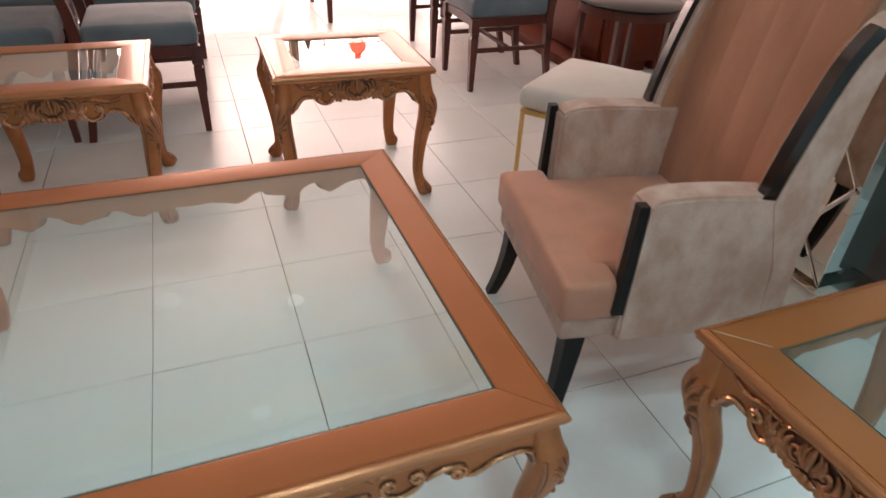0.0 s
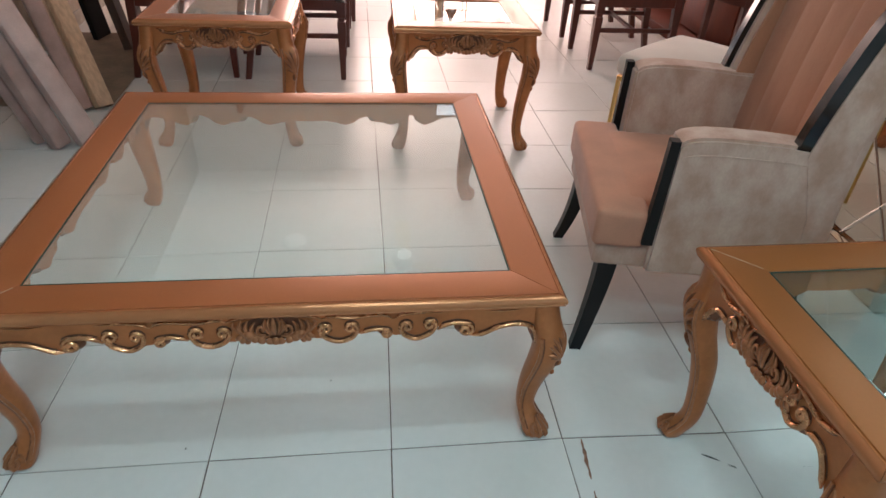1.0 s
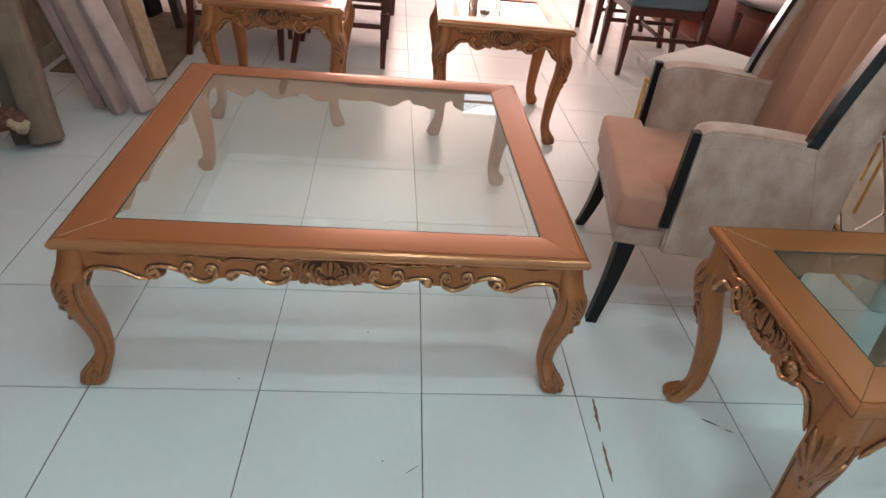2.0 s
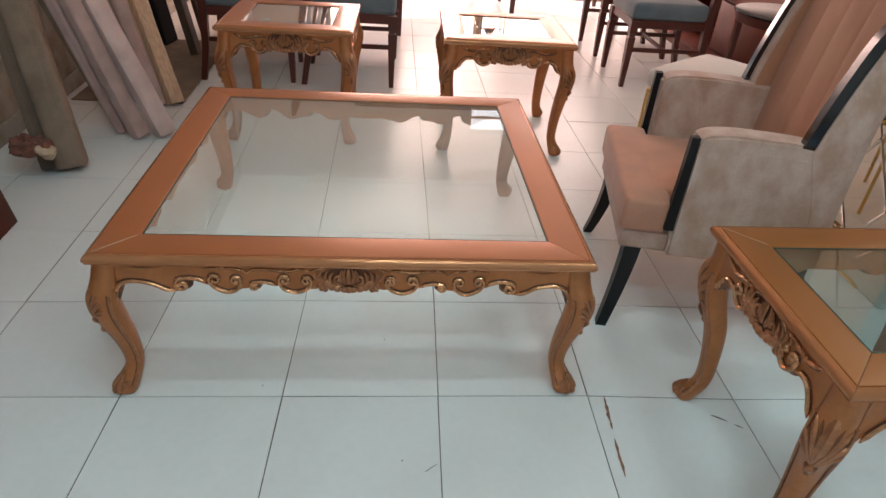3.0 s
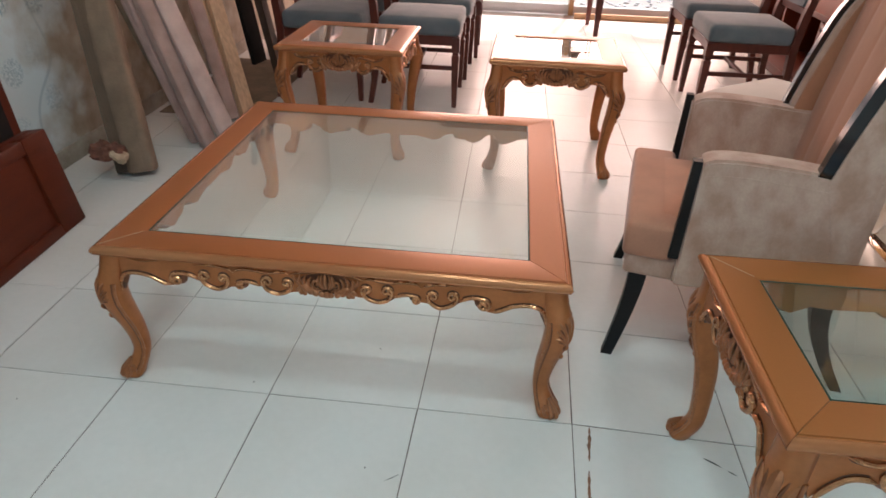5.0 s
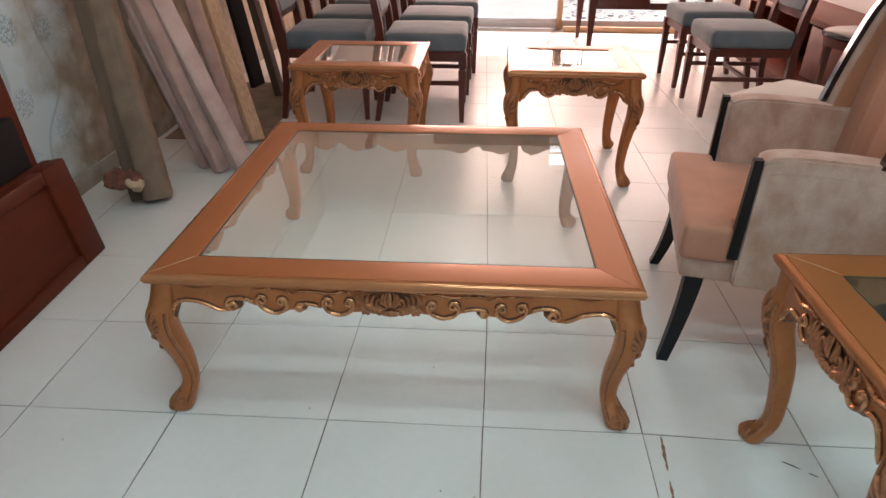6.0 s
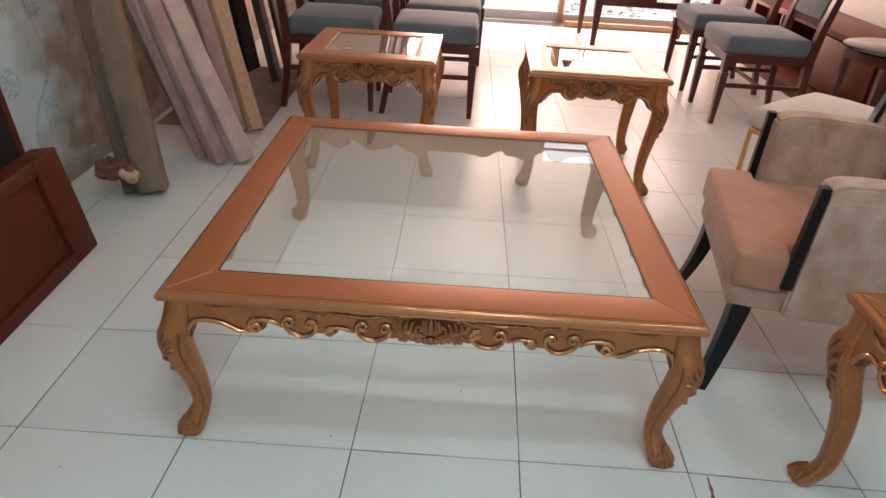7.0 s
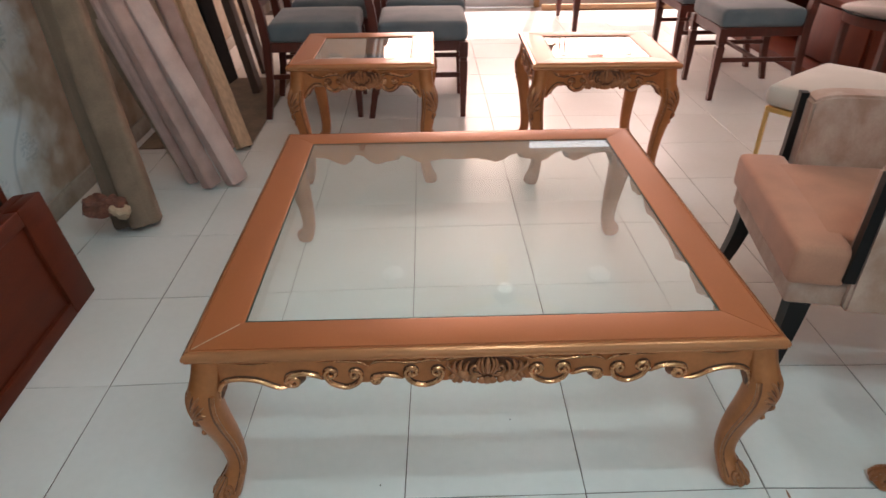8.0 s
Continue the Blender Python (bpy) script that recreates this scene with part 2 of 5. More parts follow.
def wallpaper_material():
    """Pale blue paper with round seed-head motifs on thin stems, stained tan with damp in one stretch."""
    m = bpy.data.materials.new("dandelion_wallpaper")
    m.use_nodes = True
    n, l = m.node_tree.nodes, m.node_tree.links
    p = n["Principled BSDF"]
    tc = n.new("ShaderNodeTexCoord")
    sep = n.new("ShaderNodeSeparateXYZ")
    l.new(tc.outputs["Object"], sep.inputs[0])
    comb = n.new("ShaderNodeCombineXYZ")
    l.new(sep.outputs["Y"], comb.inputs["X"])
    l.new(sep.outputs["Z"], comb.inputs["Y"])
    vor = n.new("ShaderNodeTexVoronoi")
    vor.voronoi_dimensions = "2D"
    vor.inputs["Scale"].default_value, vor.inputs["Randomness"].default_value = 4.8, 0.7
    l.new(comb.outputs[0], vor.inputs["Vector"])
    disc = n.new("ShaderNodeMapRange")
    disc.inputs["From Min"].default_value, disc.inputs["From Max"].default_value = 0.30, 0.24
    l.new(vor.outputs["Distance"], disc.inputs["Value"])
    speck = n.new("ShaderNodeTexNoise")
    speck.inputs["Scale"].default_value = 90.0
    l.new(tc.outputs["Object"], speck.inputs["Vector"])
    speckr = n.new("ShaderNodeMapRange")
    speckr.inputs["From Min"].default_value, speckr.inputs["From Max"].default_value = 0.42, 0.58
    l.new(speck.outputs["Fac"], speckr.inputs["Value"])
    pick = n.new("ShaderNodeSeparateColor")
    l.new(vor.outputs["Color"], pick.inputs[0])
    mul = n.new("ShaderNodeMath")
    mul.operation = "MULTIPLY"
    l.new(disc.outputs["Result"], mul.inputs[0])
    l.new(speckr.outputs["Result"], mul.inputs[1])
    mul2 = n.new("ShaderNodeMath")
    mul2.operation = "MULTIPLY"
    l.new(mul.outputs[0], mul2.inputs[0])
    l.new(pick.outputs[0], mul2.inputs[1])
    # thin wavy stems
    wave = n.new("ShaderNodeTexWave")
    wave.inputs["Scale"].default_value, wave.inputs["Distortion"].default_value = 1.1, 9.0
    wave.inputs["Detail"].default_value, wave.inputs["Detail Scale"].default_value = 1.0, 1.2
    l.new(comb.outputs[0], wave.inputs["Vector"])
    stem = n.new("ShaderNodeMapRange")
    stem.inputs["From Min"].default_value, stem.inputs["From Max"].default_value = 0.985, 1.0
    stem.inputs["To Max"].default_value = 0.5
    l.new(wave.outputs["Fac"], stem.inputs["Value"])
    add = n.new("ShaderNodeMath")
    add.operation, add.use_clamp = "ADD", True
    l.new(mul2.outputs[0], add.inputs[0])
    l.new(stem.outputs["Result"], add.inputs[1])
    paper = n.new("ShaderNodeMix")
    paper.data_type = "RGBA"
    paper.inputs["A"].default_value, paper.inputs["B"].default_value = (0.64, 0.715, 0.745, 1), (0.25, 0.37, 0.44, 1)
    l.new(add.outputs[0], paper.inputs["Factor"])
    # damp stain: strongest from 1.3 m on along the wall, ragged at its border
    noi = n.new("ShaderNodeTexNoise")
    noi.inputs["Scale"].default_value, noi.inputs["Detail"].default_value = 5.5, 9.0
    l.new(tc.outputs["Object"], noi.inputs["Vector"])
    wob = n.new("ShaderNodeMath")
    wob.operation = "MULTIPLY_ADD"
    wob.inputs[1].default_value = 0.85
    l.new(noi.outputs["Fac"], wob.inputs[0])
    l.new(sep.outputs["Y"], wob.inputs[2])
    st = n.new("ShaderNodeMapRange")
    st.inputs["From Min"].default_value, st.inputs["From Max"].default_value = 1.62, 1.95
    l.new(wob.outputs[0], st.inputs["Value"])
    dirt = n.new("ShaderNodeMix")
    dirt.data_type = "RGBA"
    blot = n.new("ShaderNodeTexNoise")
    blot.inputs["Scale"].default_value, blot.inputs["Detail"].default_value = 9.0, 8.0
    l.new(tc.outputs["Object"], blot.inputs["Vector"])
    tone = n.new("ShaderNodeValToRGB")
    tone.color_ramp.elements[0].position, tone.color_ramp.elements[1].position = 0.36, 0.66
    tone.color_ramp.elements[0].color, tone.color_ramp.elements[1].color = (0.29, 0.215, 0.15, 1), (0.42, 0.345, 0.265, 1)
    l.new(blot.outputs["Fac"], tone.inputs["Fac"])
    l.new(tone.outputs["Color"], dirt.inputs["B"])
    l.new(st.outputs["Result"], dirt.inputs["Factor"])
    l.new(paper.outputs["Result"], dirt.inputs["A"])
    l.new(dirt.outputs["Result"], p.inputs["Base Color"])
    p.inputs["Roughness"].default_value = 0.7
    return m


WALLPAPER = wallpaper_material()


# ---- mesh helpers ----
def finish(bm, name, mat, sharp=0.7):
    bmesh.ops.recalc_face_normals(bm, faces=bm.faces[:])
    for e in bm.edges:
        e.smooth = e.calc_face_angle(0.0) < sharp
    for f in bm.faces:
        f.smooth = True
    me = bpy.data.meshes.new(name)
    bm.to_mesh(me)
    bm.free()
    me.materials.append(mat)
    return me


def part(name, bm, mat, parent, label="", m=None, sharp=0.7):
    """Links a bmesh (or a mesh that is there already) as one mesh under a thing or under a part."""
    me = bm if isinstance(bm, bpy.types.Mesh) else finish(bm, name, mat, sharp)
    ob = new(name, me)
    ob.parent = parent
    if m is not None:
        ob.matrix_basis = m
    return tagged(ob, label) if label else ob


def thing(name, label, category, m=None, group="", kind=""):
    ob = new(name)
    ob.empty_display_size = 0.1
    if m is not None:
        ob.matrix_basis = m
    return tagged(ob, label, category, group, kind)


def solid(name, bm, mat, label, category, group="", kind="", m=None, sharp=0.7):
    """A thing that is one plain mesh."""
    ob = new(name, finish(bm, name, mat, sharp))
    if m is not None:
        ob.matrix_basis = m
    return tagged(ob, label, category, group, kind)


def add_box(bm, x0, x1, y0, y1, z0, z1, bevel=0.0, seg=2):
    vs = [bm.verts.new((x, y, z)) for z in (z0, z1) for x, y in ((x0, y0), (x1, y0), (x1, y1), (x0, y1))]
    fs = [bm.faces.new([vs[i] for i in q]) for q in
          ((0, 3, 2, 1), (4, 5, 6, 7), (0, 1, 5, 4), (1, 2, 6, 5), (2, 3, 7, 6), (3, 0, 4, 7))]
    if bevel:
        edges = list({e for f in fs for e in f.edges})
        bmesh.ops.bevel(bm, geom=edges, offset=bevel, segments=seg, affect="EDGES", profile=0.5, clamp_overlap=True)
    return vs


def box(x0, x1, y0, y1, z0, z1, bevel=0.0, seg=2):
    bm = bmesh.new()
    add_box(bm, x0, x1, y0, y1, z0, z1, bevel, seg)
    return bm


def add_rings(bm, rings, closed=True, cap=True):
    """Skins a row of rings with the same number of points each."""
    vv = [[bm.verts.new(p) for p in ring] for ring in rings]
    k = len(vv[0])
    for a, b in zip(vv, vv[1:]):
        for i in range(k if closed else k - 1):
            j = (i + 1) % k
            bm.faces.new((a[i], a[j], b[j], b[i]))
    if cap:
        bm.faces.new(vv[0][::-1])
        bm.faces.new(vv[-1])
    return vv


def add_tube(bm, pts, radii, sides=8, squash=1.0, up=None):
    """A tube along points, its radius changing on the way; squash flattens it along the frame's second axis."""
    pts = [Vector(p) for p in pts]
    if not hasattr(radii, "__len__"):
        radii = [radii] * len(pts)
    rings, ref = [], Vector(up) if up else None
    for i, p in enumerate(pts):
        t = (pts[min(i + 1, len(pts) - 1)] - pts[max(i - 1, 0)]).normalized()
        if ref is None:
            ref = t.orthogonal()
        a = (ref - t * ref.dot(t))
        a = a.normalized() if a.length > 1e-6 else t.orthogonal().normalized()
        if up is None:
            ref = a
        b = t.cross(a)
        rings.append([p + (a * math.cos(w) * squash + b * math.sin(w)) * radii[i]
                      for w in (2 * math.pi * k / sides for k in range(sides))])
    add_rings(bm, rings)


def tube(pts, radii, sides=8, squash=1.0, up=None):
    bm = bmesh.new()
    add_tube(bm, pts, radii, sides, squash, up)
    return bm


def add_lathe(bm, profile, sides=32, centre=(0, 0)):
    rings = [[(centre[0] + r * math.cos(w), centre[1] + r * math.sin(w), z)
              for w in (2 * math.pi * k / sides for k in range(sides))] for r, z in profile]
    add_rings(bm, rings)


def lathe(profile, sides=32):
    bm = bmesh.new()
    add_lathe(bm, profile, sides)
    return bm


def add_prism(bm, outline, depth, place):
    """Extrudes a flat outline (u, v) from depth 0 to depth; place(u, v, w) gives the point."""
    a = [bm.verts.new(place(u, v, 0.0)) for u, v in outline]
    b = [bm.verts.new(place(u, v, depth)) for u, v in outline]
    bm.faces.new(a)
    bm.faces.new(b[::-1])
    k = len(outline)
    for i in range(k):
        j = (i + 1) % k
        bm.faces.new((a[i], b[i], b[j], a[j]))


def smooth_line(knots, steps=6):
    """A Catmull-Rom line through knots."""
    ks = [Vector(k) for k in knots]
    ks = [ks[0] * 2 - ks[1]] + ks + [ks[-1] * 2 - ks[-2]]
    out = []
    for p0, p1, p2, p3 in zip(ks, ks[1:], ks[2:], ks[3:]):
        for i in range(steps):
            t = i / steps
            out.append(0.5 * (2 * p1 + (p2 - p0) * t + (2 * p0 - 5 * p1 + 4 * p2 - p3) * t * t + (3 * p1 - p0 - 3 * p2 + p3) * t ** 3))
    return out + [ks[-2]]


def cushion(x0, x1, y0, y1, z0, z1, round_edge=0.03, crown=0.01, cuts=6):
    """A padded block with rounded edges and a crowned top."""
    bm = bmesh.new()
    add_box(bm, x0, x1, y0, y1, z0, z1, round_edge, 4)
    bmesh.ops.triangulate(bm, faces=[f for f in bm.faces if len(f.verts) > 4])
    bmesh.ops.subdivide_edges(bm, edges=bm.edges[:], cuts=2, use_grid_fill=True)
    cx, cy, hx, hy = (x0 + x1) / 2, (y0 + y1) / 2, (x1 - x0) / 2, (y1 - y0) / 2
    for v in bm.verts:
        if v.co.z > (z0 + z1) / 2:
            v.co.z += crown * (1 - ((v.co.x - cx) / hx) ** 2) * (1 - ((v.co.y - cy) / hy) ** 2)
        v.co += noise.noise_vector(v.co * 9.0) * 0.0015
    return bm


# ---- structure ----
WEST, EAST, SOUTH, NORTH, HIGH = -1.0, 3.6, -4.0, 5.4, 2.9


def wall(name, pieces, mat, label):
    bm = bmesh.new()
    for p in pieces:
        add_box(bm, *p)
    return solid(name, bm, mat, label, "wall", kind="structure")


wall("wall_west", [(WEST - 0.15, WEST, SOUTH - 0.15, NORTH + 0.15, -0.02, HIGH)], WALLPAPER,
     "pale blue wallpapered wall with seed-head pattern and damp stain")
wall("wall_east", [(EAST, EAST + 0.15, SOUTH - 0.15, NORTH + 0.15, -0.02, HIGH)], WALL, "plain off-white painted wall")
# the back wall: a doorway and a low window, both open to daylight
wall("wall_north", [(WEST, 0.02, NORTH, NORTH + 0.15, -0.02, HIGH), (3.05, EAST, NORTH, NORTH + 0.15, -0.02, HIGH),
                    (0.02, 1.546, NORTH, NORTH + 0.15, 1.95, HIGH), (1.546, 3.05, NORTH, NORTH + 0.15, 2.32, HIGH)], WALL, "off-white painted wall round the bright doorway")
wall("wall_south", [(WEST, -0.1, SOUTH - 0.15, SOUTH, -0.02, HIGH), (3.3, EAST, SOUTH - 0.15, SOUTH, -0.02, HIGH),
                    (-0.1, 3.3, SOUTH - 0.15, SOUTH, 2.6, HIGH), (-0.1, 3.3, SOUTH - 0.15, SOUTH, -0.02, 0.35)], WALL,
     "off-white painted wall round an assumed, unseen front opening")
solid("ceiling", box(WEST - 0.15, EAST + 0.15, SOUTH - 0.15, NORTH + 0.15, HIGH, HIGH + 0.12), CEILING, "flat white painted ceiling",
      "ceiling", kind="structure")


def skirting(y0, y1):
    bm = bmesh.new()
    add_box(bm, WEST, WEST + 0.012, y0, y1, 0.0, 0.085, 0.003, 1)
    return solid("baseboard", bm, SKIRTING, "dirty off-white glazed tile skirting along the papered wall", "skirting", kind="structure")


skirting(SOUTH, NORTH)

# floor bed; its tiles stand at the end of the file
FLOOR = solid("floor", box(WEST - 0.15, EAST + 0.15, SOUTH - 0.15, NORTH + 0.15, -0.06, -0.0025), GROUT,
              "white glazed square floor tiles with dark joints", "floor", kind="structure")

# outside: bright ground, the door rail and the window frame
solid("ground", box(-60, 60, NORTH + 0.15, 120, -0.10, -0.04), OUTSIDE, "sunlit pale concrete ground outside", "ground", kind="structure")
solid("ground", box(-60, 60, -120, SOUTH - 0.15, -0.10, -0.04), OUTSIDE, "pale concrete ground before the assumed, unseen front opening", "ground", kind="structure")


def doorway():
    d = thing("door_1", "white aluminium sliding door frame with tan wooden post", "door", kind="structure")
    part("bottom_rail", box(0.02, 1.50, NORTH + 0.02, NORTH + 0.10, 0.0, 0.09, 0.004), ALU, d, "white aluminium bottom rail")
    part("threshold", box(0.02, 1.50, NORTH - 0.05, NORTH + 0.02, 0.0, 0.005, 0.002), ALU, d)
    part("post", box(1.50, 1.545, NORTH - 0.04, NORTH + 0.09, 0.0, 1.95, 0.004), TANFRAME, d, "tan wooden door post")
    part("shutter_box", box(0.28, 1.52, NORTH - 0.10, NORTH - 0.002, 1.885, 2.015, 0.012, 3), SHUTTER, d, "dark grey metal shutter box over the door")
    part("side_post", box(0.02, 0.06, NORTH - 0.02, NORTH + 0.09, 0.0, 1.95, 0.004), ALU, d)
    w = thing("window_1", "tan wooden low frame at the foot of the bright window", "window", kind="structure")
    part("window_frame", box(1.546, 3.05, NORTH - 0.20, NORTH - 0.155, 0.0, 0.05, 0.004), TANFRAME, w, "tan wooden bottom rail")
    for z in (1.93, 2.03, 2.13):
        part("transom", box(1.546, 3.05, NORTH + 0.03, NORTH + 0.06, z, z + 0.022, 0.003), TANFRAME, w, "tan wooden transom rail")
    part("window_sill", box(1.546, 3.05, NORTH + 0.02, NORTH + 0.10, 0.0, 0.075, 0.004), ALU, w, "white sill rail")




doorway()


def house():
    """The pale house across the yard."""
    h = thing("house", "pale pink plastered house across the sunlit yard", "house")
    y, z = 13.0, 4.5
    cols = ((-0.6, 0.9), (2.2, 3.7), (5.0, 6.5))
    bm = bmesh.new()
    edges = [-5.0] + [e for c in cols for e in c] + [10.0]
    for a, b in zip(edges[::2], edges[1::2]):
        add_box(bm, a, b, y, y + 0.25, -0.05, z)
    for a, b in cols:
        add_box(bm, a, b, y, y + 0.25, -0.05, 2.5)
        add_box(bm, a, b, y, y + 0.25, 3.9, z)
    part("wall", bm, PLASTER, h)
    part("roof", box(-5.2, 10.2, y - 0.35, y + 3.0, z, z + 0.18, 0.01), PLASTER, h)
    for a, b in cols:
        w = part("window", box(a, b, y + 0.16, y + 0.17, 2.5, 3.9), BLACKGLASS, h, "dark glass window pane")
        for k in range(5):
            x = a + (b - a) * k / 4
            part("bar", box(x - 0.02, x + 0.02, y + 0.05, y + 0.08, 2.5, 3.9), ALU, w)
        for k in range(4):
            v = 2.5 + 1.4 * k / 3
            part("bar", box(a, b, y + 0.02, y + 0.05, v - 0.02, v + 0.02), ALU, w)


house()
# hazy white sky far behind the house
solid("backdrop", box(-40, 40, 34.0, 34.1, -1.0, 26.0), HAZE, "hazy white sky behind the house", "sky", kind="structure")


def ceiling_dome(x, y, r=0.11):
    t = thing("ceiling_lamp", "round white opal ceiling lamp, switched on", "ceiling lamp", pose(x, y, HIGH), group="ceiling lamps")
    part("ring", lathe([(r, 0.0), (r + 0.015, -0.004), (r + 0.015, -0.014), (r, -0.018), (r - 0.004, -0.012)], 28), ALU, t)
    part("shade", lathe([(r - 0.006, -0.004), (r - 0.008, -0.03), (r * 0.75, -0.055), (r * 0.4, -0.068), (0.001, -0.072)], 28), OPAL, t, "white opal glass shade")
    return t


for lx, ly in ((0.12, 3.97), (2.01, 3.89), (0.68, 2.50)):
    ceiling_dome(lx, ly)


def tube_lamp(x, y, rz, length, watts):
    """A tube lamp; an area lamp just under the tube gives its light."""
    t = thing("tube_lamp", "white fluorescent tube lamp on the ceiling", "ceiling lamp", pose(x, y, HIGH, 0, 0, rz), group="tube lamps")
    h = length / 2
    part("housing", box(-h - 0.03, h + 0.03, -0.03, 0.03, -0.05, 0.0, 0.005), ALU, t)
    part("tube", tube([(-h, 0, -0.065), (h, 0, -0.065)], 0.014, 12), LAMP, t, "glowing tube")
    lamp = area_lamp("tube_light", (x, y, HIGH - 0.09), (x, y, 0.0), length, 0.05, watts, (0.70, 1.0, 0.99))
    lamp.rotation_euler.z = radians(rz)


tube_lamp(0.75, -0.28, 0, 0.6, 9.0)
tube_lamp(1.97, -0.98, 30, 0.30, 8.5)
tube_lamp(0.95, -1.70, 0, 0.6, 16.5)


def wall_lamp(x, y, z, watts):
    """A short tube on a white holder on the east wall."""
    t = thing("wall_lamp", "small white tube lamp on the plain wall", "wall lamp", pose(x, y, z))
    part("holder", box(-0.035, 0.0, -0.11, 0.11, -0.025, 0.025, 0.005), ALU, t)
    part("tube", tube([(-0.05, -0.09, 0), (-0.05, 0.09, 0)], 0.013, 12), LAMP, t, "glowing tube")
    area_lamp("wall_light", (x - 0.08, y, z), (x - 1.4, y - 0.2, z - 1.0), 0.17, 0.05, watts, (0.80, 1.0, 0.98))


wall_lamp(3.598, 1.04, 2.24, 3.5)


def ceiling_fan(m):
    t = thing("ceiling_fan", "cream three-bladed ceiling fan at rest", "ceiling fan", m)
    part("rod", lathe([(0.012, -0.20), (0.012, 0.0), (0.05, 0.0), (0.05, 0.004)], 16), ALU, t)
    part("motor", lathe([(0.02, -0.30), (0.07, -0.295), (0.095, -0.27), (0.10, -0.235), (0.085, -0.21), (0.02, -0.20)], 28), ALU, t)
    part("lamp", lathe([(0.001, -0.345), (0.040, -0.338), (0.060, -0.318), (0.064, -0.301), (0.001, -0.3005)], 24), FAN_LAMP, t, "lit round glass")
    for a in (88, 208, 328):
        bm = bmesh.new()
        add_rings(bm, [[(x, -w, -0.252), (x, w, -0.240), (x, w, -0.236), (x, -w, -0.248)] for x, w in ((0.09, 0.03), (0.16, 0.055), (0.40, 0.065), (0.60, 0.06), (0.62, 0.04))])
        part("blade", bm, CREAMPAINT, t, "", pose(0, 0, 0, 0, 0, a))


ceiling_fan(pose(1.066, 3.30, HIGH))
solid("trim", box(WEST, EAST, 2.38, 2.68, HIGH - 0.06, HIGH, 0.004), YELLOWPAINT, "pale yellow painted band across the ceiling", "ceiling band", kind="structure")


# ---- carved tables ----
def curl(p, t, side, r, turns=1.25, n=16):
    """Points of a scroll that starts at p with heading t and winds inwards to the left (+1) or right (-1)."""
    p, t = Vector(p), Vector(t).normalized()
    nrm = Vector((-t.y, t.x)) * side
    c = p + nrm * r
    a0 = math.atan2(p.y - c.y, p.x - c.x)
    out = []
    for i in range(1, n + 1):
        f = i / n
        a, rr = a0 + side * 2 * math.pi * turns * f, r * (1 - 0.80 * f)
        out.append(Vector((c.x + rr * math.cos(a), c.y + rr * math.sin(a))))
    return out


def stroke(bm, knots, r, start=0, end=0, lift=-0.003, steps=5, r_end=None, taper=True):
    """A raised bead on a board's front (u along it, v up), with a scroll of the given size at its ends (sign: the side it curls to)."""
    line = [Vector((p.x, p.y)) for p in smooth_line([(u, v, 0) for u, v in knots], steps)]
    rad = [r] * len(line)
    if r_end:
        rad = [r + (r_end - r) * i / (len(line) - 1) for i in range(len(line))]
    k = len(line)
    if not start and taper:
        rad = [q * min(1.0, 0.3 + 0.7 * i / 4) for i, q in enumerate(rad)]
    if not end and taper:
        rad = [q * min(1.0, 0.3 + 0.7 * (k - 1 - i) / 4) for i, q in enumerate(rad)]
    if end:
        c = curl(line[-1], line[-1] - line[-2], 1 if end > 0 else -1, abs(end))
        k = len(c)
        line, rad = line + c, rad + [rad[-1] * (1 + 0.5 * (i / k) ** 3) for i in range(k)]
    if start:
        c = curl(line[0], line[0] - line[1], 1 if start > 0 else -1, abs(start))
        k = len(c)
        line, rad = c[::-1] + line, [rad[0] * (1 + 0.5 * (i / k) ** 3) for i in range(k)][::-1] + rad
    add_tube(bm, [(p.x, lift, p.y) for p in line], rad, 7, 1.0, (0, 1, 0))


def petal(bm, a, b, r, lift=-0.004, bend=0.0, fat=0.45):
    """A small carved leaf from a to b, thick near its middle."""
    a, b = Vector(a), Vector(b)
    d = b - a
    nrm = Vector((-d.y, d.x))
    pts, rad = [], []
    for i in range(8):
        f = i / 7
        q = a + d * f + nrm * bend * math.sin(math.pi * f)
        pts.append((q.x, lift - 0.004 * math.sin(math.pi * f), q.y))
        rad.append(r * (0.18 + 0.82 * math.sin(math.pi * min(1.0, f * 0.72 + 0.14)) ** 1.2) if f < 1 else r * 0.12)
    add_tube(bm, pts, rad, 8, 0.5, (0, 1, 0))


